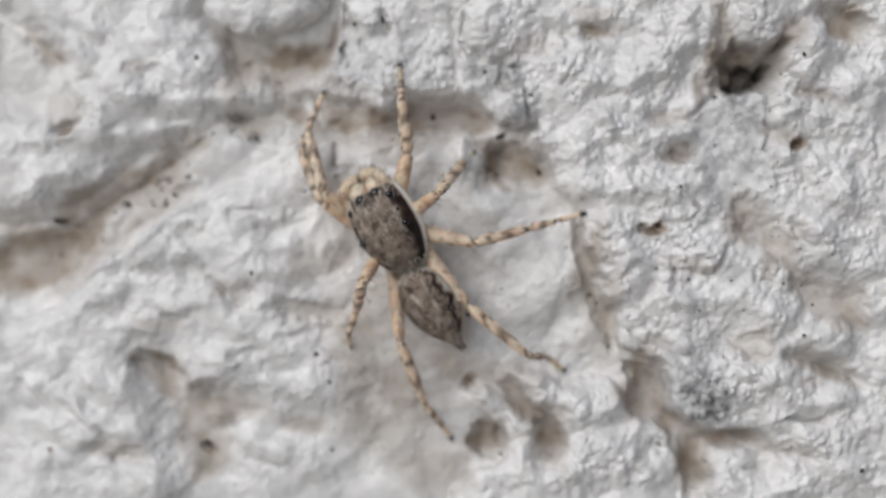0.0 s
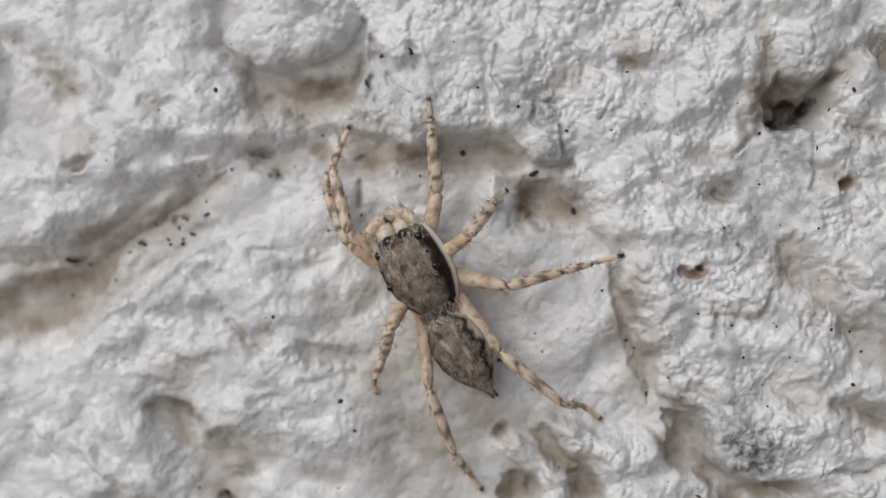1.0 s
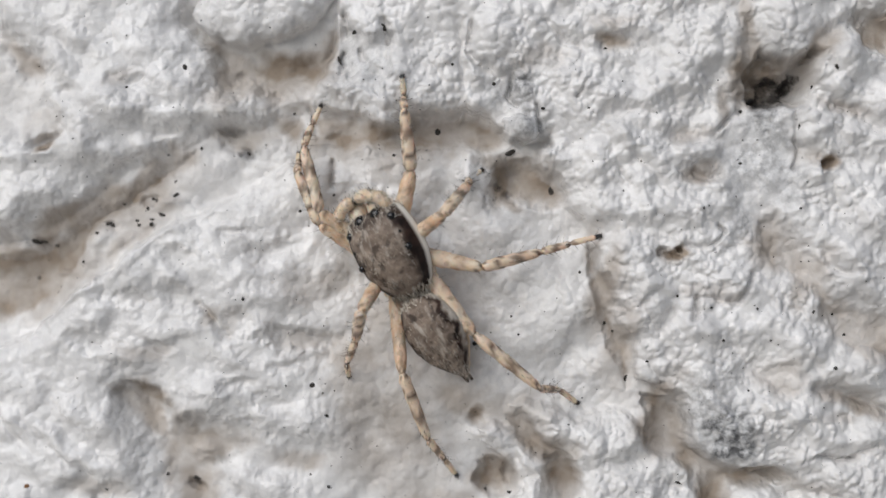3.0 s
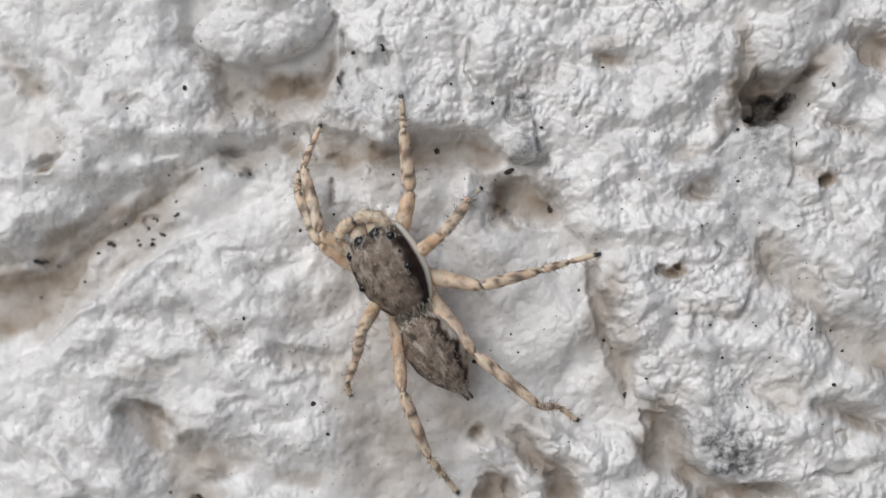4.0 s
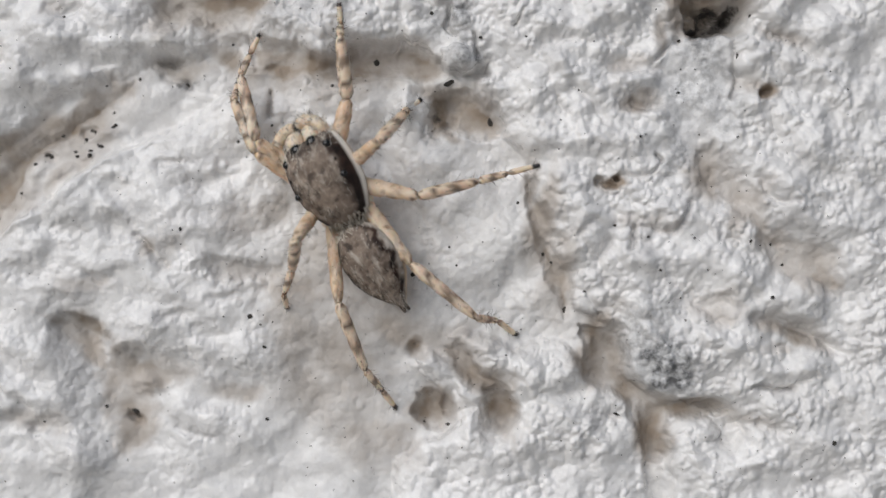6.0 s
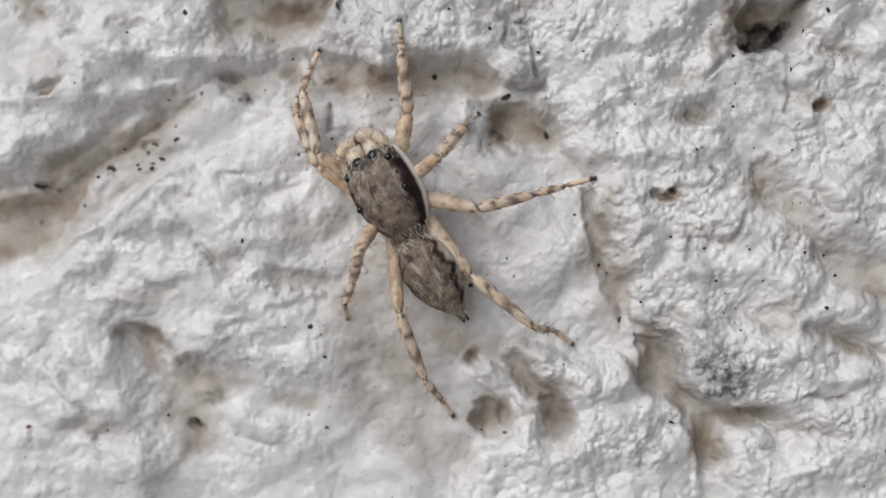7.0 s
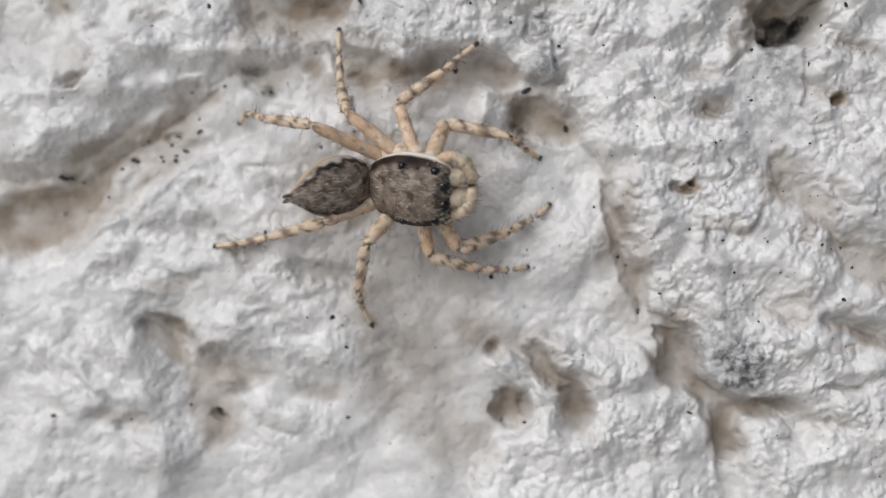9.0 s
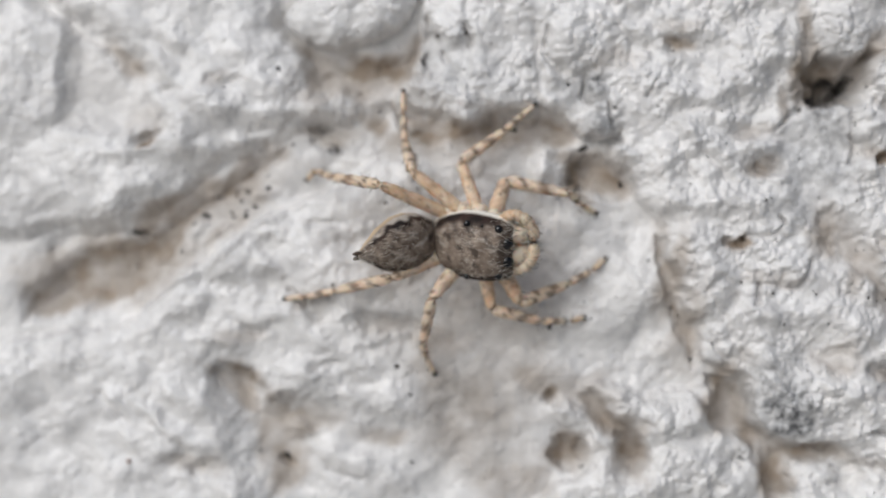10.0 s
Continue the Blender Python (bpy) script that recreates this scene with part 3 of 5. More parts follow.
    mound(7.57, 6.99, 1.250, 0.455, 5, 0.28)
    mound(10.02, 8.32, 0.909, 0.591, 20, 0.32)
    mound(8.58, 9.34, 1.137, 0.455, -15, 0.26)
    mound(10.47, 9.44, 0.728, 0.455, -20, 0.28)
    mound(7.13, 5.42, 1.023, 0.318, -30, 0.24)
    mound(8.46, 4.63, 1.137, 0.455, -10, 0.26)
    mound(10.24, 4.74, 0.818, 0.318, 0, 0.26)
    mound(6.01, 4.08, 0.591, 0.682, 20, 0.28)
    mound(6.23, 2.50, 0.818, 0.455, -20, 0.28)
    mound(8.02, 2.50, 1.137, 0.455, 15, 0.28)
    mound(10.02, 2.50, 0.818, 0.409, 0, 0.26)
    groove([(6.23, 6.10), (7.35, 6.43), (8.46, 6.20), (9.35, 6.53)], 0.159, 0.18)
    groove([(7.80, 4.52), (8.24, 4.03), (8.69, 3.17)], 0.159, 0.20)
    groove([(7.13, 3.96), (7.30, 3.29)], 0.091, 0.20)
    chip(15.35, 7.29, 0.682, 0.455, 5, 0.9, 1.75)
    mound(15.80, 8.52, 0.909, 0.682, 0, 0.40)
    mound(16.91, 6.73, 0.818, 0.682, 20, 0.35)
    mound(14.68, 5.62, 0.682, 0.591, 0, 0.28)
    mound(16.47, 5.17, 1.137, 0.364, -15, 0.26)
    mound(14.46, 3.94, 0.818, 0.364, -12, 0.28)
    groove([(15.13, 6.73), (16.02, 6.51), (16.91, 5.62)], 0.182, 0.24)
    pit(15.06, 4.19, 0.318, 0.205, 30, 0.40, 0.6)
    groove([(13.79, 5.17), (14.46, 4.50), (14.95, 4.23)], 0.182, 0.22)
    pit(17.02, 9.41, 0.909, 0.682, -30, 0.75, 0.6)
    groove([(14.68, 8.79), (15.53, 9.55), (16.24, 10.08)], 0.318, 0.45)
    # heart-shaped hole and the cracks beside it
    chip(10.15, -0.46, 1.000, 0.909, 0, 0.85, 1.25)
    pit(8.91, 0.93, 0.227, 0.159, 20, 0.45, 0.5)
    pit(9.49, 0.97, 0.159, 0.136, -30, 0.35, 0.5)
    pit(9.20, 0.68, 0.205, 0.182, 0, 0.45, 0.5)
    groove([(9.58, 1.06), (10.24, 1.11), (10.73, 1.29), (10.95, 1.60)], 0.091, 0.2)
    groove([(10.78, 1.82), (10.95, 1.64)], 0.091, 0.35)
    groove([(9.87, -0.91), (9.85, -1.27), (9.96, -1.67)], 0.114, 0.50)
    groove([(9.98, -0.95), (10.73, -0.73), (10.95, -0.24)], 0.136, 0.22)
    groove([(10.73, -0.86), (11.35, -1.00), (11.93, -0.42), (12.19, 0.03)], 0.136, 0.30)
    mound(11.46, -0.19, 0.728, 0.682, 20, 0.32)
    mound(7.57, 0.93, 0.909, 0.546, -15, 0.25)
    mound(8.24, -0.19, 0.773, 0.546, -20, 0.28)
    mound(7.57, -0.87, 0.500, 0.682, 20, 0.22)
    groove([(7.80, -1.31), (8.46, -0.64), (9.13, -1.09)], 0.205, 0.18)
    mound(10.03, -2.21, 0.818, 0.500, -25, 0.32)
    groove([(9.05, -1.43), (8.83, -2.21), (9.11, -3.11)], 0.205, 0.26)
    mound(11.59, -2.21, 1.364, 0.682, -15, 0.25)
    mound(13.14, -1.98, 1.137, 0.682, -30, 0.30)
    mound(14.04, -2.88, 0.773, 0.546, 0, 0.32)
    mound(12.68, -0.64, 0.728, 0.500, 20, 0.20)
    # dusty valley that runs down to the right
    hollow([(12.54, 2.06), (13.30, 2.51), (13.92, 1.57), (14.55, 0.66), (14.87, -0.19), (15.18, -1.00), (16.05, -1.41), (17.08, -1.32), (17.99, -1.77), (18.03, -3.81), (16.67, -3.58), (15.44, -2.68), (14.83, -1.55), (14.10, -0.64), (13.30, 0.26), (12.54, 0.75)], 0.40, 0.5, 0.9, .55)
    mound(15.80, 0.93, 1.137, 0.500, -28, 0.35)
    mound(14.46, 2.49, 0.728, 0.500, -20, 0.30)
    mound(16.35, -0.41, 1.137, 0.591, -10, 0.32)
    mound(16.91, 2.49, 0.682, 0.909, -10, 0.28)
    groove([(14.68, 0.93), (15.35, 0.26), (16.24, 0.03)], 0.159, 0.22)
    chip(16.56, -3.82, 0.955, 0.955, 10, 0.75, 1.75)
    groove([(14.77, -4.31), (15.63, -4.58), (16.53, -4.95), (17.66, -5.49)], 0.296, 0.65)
    mound(15.39, -3.55, 0.455, 0.546, 30, 0.25)
    mound(13.05, -3.78, 0.909, 0.591, 0, 0.20)
    pit(13.16, -3.82, 0.546, 0.318, 0, 0.22, 0.7)
    mound(14.30, -5.58, 1.364, 0.455, -15, 0.28)
    mound(12.95, -4.90, 0.682, 0.364, 0, 0.20)
    # worn grey stone and the dusty hollow at its foot
    mound(10.62, -4.69, 0.818, 1.364, 12, 0.32)
    chip(10.78, -5.59, 1.137, 1.773, 4, 0.35, 1.25)
    chip(8.26, -3.84, 0.637, 0.455, -40, 0.55, 0.95)
    hollow([(7.90, -4.74), (9.07, -4.74), (9.66, -4.97), (9.90, -5.88), (10.08, -6.68), (10.77, -7.59), (12.44, -7.92), (13.34, -7.60), (14.02, -8.03), (12.45, -8.43), (11.55, -8.43), (11.46, -10.46), (10.84, -10.23), (10.42, -8.17), (9.51, -7.48), (8.37, -6.92), (8.09, -5.89)], 0.55, 0.22, 0.7, .82)
    pit(12.65, -7.73, 0.682, 0.205, -8, 0.35, 0.6)
    chip(12.56, -8.94, 1.046, 0.591, 5, 0.25, 0.95)
    # lower right lumps
    groove([(14.68, -7.25), (15.44, -7.20), (16.25, -7.29)], 0.114, 0.42)
    mound(15.66, -6.48, 1.137, 0.409, -5, 0.30)
    mound(16.89, -6.25, 0.682, 0.500, 0, 0.35)
    mound(14.55, -7.16, 0.682, 0.364, 0, 0.22)
    mound(16.13, -8.06, 1.137, 0.500, -10, 0.34)
    mound(14.80, -8.97, 0.909, 0.409, -12, 0.32)
    mound(17.05, -9.20, 0.818, 0.546, 0, 0.28)
    groove([(13.89, -8.52), (14.79, -8.40), (15.69, -8.74)], 0.159, 0.25)
    groove([(16.12, -7.16), (17.12, -6.82)], 0.136, 0.25)
    mound(14.81, -9.88, 0.909, 0.364, 0, 0.3)
    # lower lumps with two round hollows
    hollow([(1.68, -7.76), (2.32, -7.48), (2.82, -7.57), (3.19, -7.94), (3.24, -8.49), (2.69, -8.96), (2.00, -8.87), (1.59, -8.41)], 0.70, 0.2, 0.5, .85)
    pit(2.84, -7.91, 0.273, 0.455, 15, 0.35, 0.4)
    hollow([(4.24, -7.28), (4.74, -7.19), (5.29, -7.46), (5.65, -7.97), (5.66, -8.61), (5.20, -9.03), (4.56, -8.80), (4.29, -8.21)], 0.70, 0.2, 0.5, .85)
    hollow([(2.68, -5.68), (3.25, -5.68), (4.05, -6.41), (4.97, -7.17), (4.63, -7.51), (3.83, -6.87), (3.09, -6.42)], 0.30, 0.3, 0.6, .6)
    mound(4.91, -5.84, 0.909, 0.546, -15, 0.30)
    mound(6.27, -6.52, 1.137, 0.773, -20, 0.35)
    mound(5.83, -9.49, 0.637, 0.682, 0, 0.35)
    mound(7.40, -8.56, 1.137, 0.773, 10, 0.35)
    mound(8.98, -9.24, 0.909, 0.591, 0, 0.25)
    mound(3.84, -9.00, 0.591, 0.682, 10, 0.40)
    mound(1.98, -6.43, 0.546, 0.455, -20, 0.25)
    mound(2.21, -9.52, 0.909, 0.455, 10, 0.25)
    groove([(6.72, -7.43), (7.62, -7.54), (8.29, -7.19)], 0.205, 0.18)
    groove([(9.20, -8.09), (9.65, -8.32)], 0.136, 0.25)
    chip(-6.95, 10.62, 2.85, 1.50, 12, 0.3, 1.35, 7)
    mound(-6.44, 12.11, 2.046, 0.909, 0, 0.5)
    chip(13.22, 9.62, 1.14, 1.42, 0, -0.5, 1.6, 9)
    mound(13.45, 11.42, 1.591, 1.137, 0, 0.6)
    chip(12.97, 11.82, 0.82, 0.68, 0, 0.9, 2.0)
    chip(14.95, 11.27, 0.77, 0.82, 20, 0.8, 2.1)
    pit(9.25, 11.60, 0.90, 0.54, -15, 0.6, 0.5)
    mound(-3.24, 6.84, 1.250, 0.591, -25, 0.30)
    mound(-4.38, 7.53, 0.500, 0.591, -35, 0.22)
    mound(-1.87, 6.60, 0.909, 0.682, 0, 0.18)
    mound(13.34, 9.42, 0.909, 0.909, 0, 0.25, 4.0)
    mound(5.60, -7.21, 0.682, 0.455, 20, 0.30)
    mound(3.45, -7.68, 0.455, 0.500, 0, 0.35)
    mound(6.05, -8.12, 0.546, 0.682, 10, 0.35)
    mound(8.17, -5.60, 0.591, 0.682, 0, 0.25)
    mound(7.62, -6.74, 0.682, 0.455, 20, 0.25)
    mound(6.90, 0.03, 0.546, 0.773, -20, 0.25)
    mound(7.58, -1.76, 0.546, 0.773, -20, 0.25)
    mound(4.89, 4.53, 0.591, 0.455, -10, 0.35)
    mound(4.55, 4.87, 0.455, 0.318, 0, 0.25)
    mound(1.52, 6.58, 0.591, 0.318, 0, 0.25)
    mound(-0.51, 6.59, 0.682, 0.318, 0, 0.25)

    bare = np.zeros(u.shape)
    soot_shade = np.full(u.shape, 0.06)
    ragged_u = u0 + 0.55 * fbm(u0 / 1.6, v0 / 1.6, 151, 4, 0.55)
    ragged_v = v0 + 0.55 * fbm(u0 / 1.6, v0 / 1.6, 157, 4, 0.55)

    def blot(field, x, y, a, b, turn, amount):
        k = round_box(x, y, a, b, 2.6)
        w = min(1.0, min(a, b) / 0.9)
        r = oval(u0[k] + w * (ragged_u[k] - u0[k]), v0[k] + w * (ragged_v[k] - v0[k]), x, y, a, b, turn)
        field[k] = np.maximum(field[k], 1.2 * amount * (1 - smooth(r, 0.40, 1.5)))

    # settled dust on single places; shade of pits, edges and spider coloured in
    blot(stain_shade, -5.98, 8.05, 1.819, 0.773, -6, .85)
    blot(stain_shade, -8.29, 8.71, 1.137, 0.409, -30, .5)
    blot(stain_shade, -8.40, 7.12, 1.137, 0.591, 10, .45)
    blot(stain_shade, -4.38, 8.78, 0.500, 0.682, 0, .55)
    blot(stain_shade, -16.69, 8.63, 1.137, 0.500, -42, .55)
    blot(stain_shade, -15.63, 5.92, 0.909, 0.773, 0, .25)
    blot(stain_shade, -15.63, 4.97, 0.500, 0.227, 25, .8)
    blot(stain_shade, -12.70, 7.66, 0.682, 0.318, 10, .3)
    blot(stain_shade, -7.82, 5.28, 1.137, 0.500, 0, .55)
    blot(stain_shade, -5.98, 5.73, 0.682, 0.591, 0, .6)
    blot(stain_shade, -11.07, 4.11, 1.591, 0.591, 30, .55)
    blot(stain_shade, -12.93, 2.91, 1.819, 0.728, 32, .70)
    blot(stain_shade, -15.28, 1.65, 1.819, 0.728, 20, .65)
    blot(stain_shade, -17.40, 0.50, 1.819, 0.818, 5, .60)
    blot(stain_shade, -16.69, -0.66, 2.046, 0.682, -8, .55)
    blot(stain_shade, -20.01, -0.66, 1.819, 1.137, 5, .55)
    blot(stain_shade, -14.34, 0.49, 1.137, 0.546, 25, .40)
    blot(stain_shade, -3.24, 5.34, 2.046, 0.500, 4, .80)
    blot(stain_shade, 0.17, 5.45, 2.046, 0.591, -4, .80)
    blot(stain_shade, -1.87, 4.56, 2.046, 0.546, 0, .35)
    blot(stain_shade, 1.79, 5.33, 0.682, 0.591, -30, .55)
    blot(stain_shade, -4.38, 4.08, 0.227, 0.773, 0, .4)
    # dark left wall of the brown hole: its shade, painted
    blot(stain_shade, 2.42, 3.53, 0.409, 0.818, -14, .95)
    blot(stain_shade, 3.54, 3.75, 1.137, 0.591, 10, .62)
    blot(stain_shade, 2.87, 2.74, 0.591, 0.227, -30, .5)
    blot(stain_shade, 2.76, 4.31, 1.364, 0.455, 0, .5)
    # tan shade left of the spider's body, tinted into the paint
    blot(stain_shade, -4.15, -0.42, 1.000, 0.546, 0, .35)
    # foot of the right block: dust, and shade of the flank as colour
    blot(stain_shade, 6.57, -0.64, 0.546, 1.819, -18, .60)
    blot(stain_shade, 7.14, -2.44, 0.591, 1.364, -16, .55)
    blot(stain_shade, 6.01, 0.93, 0.364, 0.909, -10, .35)
    # spider's soft shadow below the abdomen, as colour
    blot(stain_shade, -1.88, -6.57, 2.046, 2.501, 0, .50)
    blot(stain_shade, -3.25, -4.98, 1.137, 2.046, 10, .50)
    blot(stain_shade, -0.06, -9.30, 1.819, 1.364, 0, .42)
    blot(stain_shade, -5.56, -7.52, 1.137, 0.455, -5, .45)
    blot(stain_shade, -5.30, -2.70, 1.364, 0.409, -5, .28)
    blot(stain_shade, -8.18, -1.80, 0.546, 0.637, 0, .22)
    blot(stain_shade, -8.99, -1.91, 0.318, 0.591, -40, .45)
    blot(stain_shade, 1.48, -5.72, 0.455, 0.409, 0, .70)
    # spider's shadow to the lower right, as colour
    blot(stain_shade, 0.62, -4.95, 1.591, 1.137, 0, .50)
    blot(stain_shade, -11.69, -4.92, 1.091, 0.591, -38, .78)
    blot(stain_shade, -10.31, -6.99, 0.773, 1.364, -12, .62)
    blot(stain_shade, -9.75, -8.96, 0.818, 1.364, 0, .62)
    blot(stain_shade, -8.33, -6.63, 1.137, 0.409, -10, .35)
    blot(stain_shade, -13.62, -8.82, 1.364, 0.500, -8, .32)
    blot(stain_shade, -11.79, -3.23, 1.137, 0.318, -5, .30)
    blot(stain_shade, 2.39, -8.09, 1.000, 0.728, 20, .72)
    blot(stain_shade, 4.92, -8.01, 0.818, 1.091, 10, .72)
    blot(stain_shade, 3.56, -6.26, 0.546, 1.273, 42, .60)
    blot(stain_shade, 4.58, -6.98, 0.546, 0.682, 40, .60)
    blot(stain_shade, 8.73, -5.83, 1.046, 1.364, 0, .70)
    blot(stain_shade, 10.08, -7.41, 1.364, 0.591, -28, .62)
    blot(stain_shade, 12.32, -7.96, 1.591, 0.409, -4, .72)
    blot(stain_shade, 10.89, -9.22, 0.546, 1.364, 12, .70)
    blot(stain_shade, 9.16, -4.02, 0.682, 0.682, -40, .22)
    blot(stain_shade, 6.79, 8.97, 0.728, 0.273, -10, .80)
    blot(stain_shade, 6.68, 9.69, 0.909, 0.364, -6, .35)
    blot(stain_shade, 11.80, 7.75, 0.546, 1.137, 8, .75)
    blot(stain_shade, 13.23, 7.63, 1.046, 0.909, 0, .80)
    blot(stain_shade, 12.24, 6.96, 0.455, 0.455, 0, .6)
    blot(stain_shade, 11.02, 6.52, 0.318, 0.773, -8, .55)
    blot(stain_shade, 11.80, 9.43, 0.318, 1.364, 0, .55)
    blot(stain_shade, 14.79, 8.85, 0.546, 0.682, -45, .55)
    blot(stain_shade, 9.80, 5.28, 0.909, 0.318, 8, .42)
    blot(stain_shade, 10.15, 3.93, 0.909, 0.318, 14, .60)
    blot(stain_shade, 9.13, 0.79, 0.455, 0.364, 0, .85)
    blot(stain_shade, 15.06, 4.19, 0.364, 0.273, 30, .95)
    blot(stain_shade, 14.46, 4.50, 0.909, 0.273, -28, .35)
    blot(stain_shade, 17.02, 9.46, 1.000, 0.728, -30, .65)
    blot(stain_shade, 12.90, 1.26, 0.773, 1.137, -18, .55)
    blot(stain_shade, 14.23, -0.19, 0.546, 1.137, -32, .45)
    blot(stain_shade, 16.03, -1.87, 1.364, 0.546, -14, .55)
    blot(stain_shade, 17.39, -2.65, 0.909, 0.909, -20, .62)
    blot(stain_shade, 16.20, -5.01, 1.591, 0.318, -20, .60)
    blot(stain_shade, 13.39, -4.11, 0.909, 0.682, 0, .35)
    blot(stain_shade, 10.24, -0.64, 0.909, 0.318, -5, .35)
    blot(stain_shade, 11.35, -0.91, 0.546, 0.227, 20, .3)
    blot(stain_shade, 14.79, -8.40, 0.909, 0.227, -8, .35)
    blot(stain_shade, 15.53, -5.58, 0.818, 0.227, 0, .3)
    blot(stain_shade, 3.99, 8.36, 0.909, 0.591, 0, .3)
    blot(stain_shade, 15.57, 6.40, 1.000, 0.273, -15, .4)
    # bare grey grit
    blot(bare, 11.41, -6.15, 1.000, 1.137, 10, .95)
    blot(bare, 10.77, -4.46, 1.000, 1.137, 20, .40)
    blot(bare, 10.51, -5.59, 0.909, 1.364, 0, .35)
    blot(bare, 12.57, 4.50, 1.364, 2.501, 0, .42)
    blot(bare, 12.90, 6.29, 1.137, 0.455, 0, .55)
    blot(bare, 3.32, 5.66, 0.864, 0.637, 0, .55)
    blot(bare, 3.23, 7.06, 0.773, 0.773, 0, .55)
    blot(bare, -2.90, 8.20, 1.137, 1.364, 0, .38)
    blot(bare, -2.79, -5.89, 1.364, 2.046, 0, .14)
    blot(bare, 11.57, 2.05, 0.909, 1.364, 0, .28)
    blot(bare, 2.19, 8.60, 1.137, 1.137, 0, .12)
    blot(bare, -7.59, 4.71, 0.591, 0.227, 5, .45)
    blot(bare, 8.02, 4.97, 0.909, 0.318, 0, .25)
    blot(bare, -6.90, 10.52, 2.501, 1.137, 10, .14)
    blot(bare, 13.30, 9.42, 1.000, 1.000, 0, .15)
    # soot flecks, and the shade inside holes and pits put into the colour
    blot(soot_shade, 13.01, 6.67, 0.909, 0.273, 8, 1.0)
    blot(soot_shade, 13.97, 7.45, 0.318, 0.591, -10, .85)
    blot(soot_shade, 13.23, 7.18, 1.046, 0.773, 0, .85)
    blot(soot_shade, 13.79, 6.06, 0.227, 0.682, 0, .5)
    # shaded left wall of the brown hole, painted dark
    blot(soot_shade, 2.28, 3.41, 0.318, 0.773, -12, .55)
    blot(soot_shade, -11.65, 2.44, 1.364, 0.591, 30, .45)
    blot(soot_shade, -13.28, 1.76, 0.682, 0.455, 20, .40)
    blot(soot_shade, -16.22, 1.07, 0.909, 0.409, 15, .50)
    blot(soot_shade, -16.22, -0.89, 0.909, 0.455, 0, .40)
    blot(soot_shade, -7.71, 4.78, 0.682, 0.273, 5, .62)
    blot(soot_shade, 9.13, 0.88, 0.318, 0.205, 0, .70)
    blot(soot_shade, 15.06, 4.19, 0.205, 0.136, 30, .5)
    blot(soot_shade, -15.70, 4.88, 0.364, 0.114, 25, .8)
    blot(soot_shade, 7.55, -4.13, 0.227, 0.546, 10, .55)
    blot(soot_shade, 11.63, -5.59, 1.137, 1.364, 0, .45)
    blot(soot_shade, 3.32, 7.02, 0.909, 0.909, 0, .45)
    blot(soot_shade, -3.69, 8.66, 0.455, 1.364, 0, .50)
    blot(soot_shade, -2.10, 8.64, 0.909, 1.364, 0, .40)
    blot(soot_shade, 12.46, 5.40, 1.137, 1.137, 0, .40)
    blot(soot_shade, -9.86, -8.61, 0.364, 0.182, -15, .6)
    blot(soot_shade, 1.48, -5.75, 0.205, 0.205, 0, .5)
    blot(soot_shade, 6.69, -2.67, 1.137, 2.046, 0, .30)
    blot(stain_shade, 7.15, -4.02, 0.909, 0.909, 0, .30)
    blot(stain_shade, -12.23, 2.79, 2.501, 1.000, 32, .45)
    blot(stain_shade, -16.69, 0.26, 2.728, 1.364, 10, .45)
    blot(stain_shade, -6.90, 7.56, 2.501, 1.137, 0, .42)
    blot(stain_shade, -1.87, 5.13, 3.638, 0.773, 0, .50)
    # broad shade on the floor under the spider, painted
    blot(stain_shade, -1.08, -2.69, 2.501, 2.501, 0, .25)
    blot(stain_shade, 2.77, -5.63, 1.591, 0.773, 0, .40)
    # contact shade left of the spider, painted
    blot(stain_shade, -5.07, -0.65, 1.137, 0.682, 0, .25)
    blot(stain_shade, -3.25, -3.61, 1.364, 1.364, 0, .58)
    blot(stain_shade, -12.23, 1.46, 1.591, 0.455, 36, .42)
    blot(stain_shade, -14.57, -0.15, 1.364, 0.500, 38, .42)
    blot(stain_shade, -16.23, -1.70, 1.137, 0.409, 35, .35)
    blot(stain_shade, -10.20, -7.34, 0.818, 1.591, -6, .45)
    # warm shadow round the spider's body and legs, painted on the wall
    blot(stain_shade, 1.10, -0.90, 1.70, 1.60, 0, .16)
    blot(stain_shade, -1.90, -2.60, 1.90, 1.50, 20, .34)
    blot(stain_shade, 0.20, -4.40, 1.70, 1.20, 0, .34)

    # pebbles are clean
    for x, y, a, b, turn in ((13.38, 9.82, 1.20, 1.45, 0), (-6.86, 10.45, 2.80, 1.62, 8)):
        stain_shade *= smooth(oval(u0, v0, x, y, a, b, turn), 0.88, 1.06)

    # paint-covered grains, from coarse to fine
    bold = crust * (0.27 + 0.73 * smooth(u0 + 0.5 * v0, -8, 4))
    bend_u, bend_v = 0.06 * fbm(u0 / 1.1, v0 / 1.1, 83, 2), 0.06 * fbm(u0 / 1.1, v0 / 1.1, 89, 2)
    patch = np.clip(0.7 + 1.1 * perlin(u0 / 2.3, v0 / 2.3, 109), 0.12, 1.5)
    other = np.clip(0.7 + 1.2 * perlin(u0 / 1.7, v0 / 1.7, 119), 0.1, 1.6)
    def turned(degrees):
        c, n = math.cos(radians(degrees)), math.sin(radians(degrees))
        p, q = u0 + bend_u, v0 + bend_v
        return p * c - q * n, p * n + q * c

    p, q = turned(37)
    h = h + 0.55 * (0.3 + 0.7 * bold) * lumps(p / 1.5, q / 1.5, 5, 5.0)
    p, q = turned(-24)
    h = h + 0.26 * bold * patch * crumbs(p, q, 0.85, 15)
    p, q = turned(58)
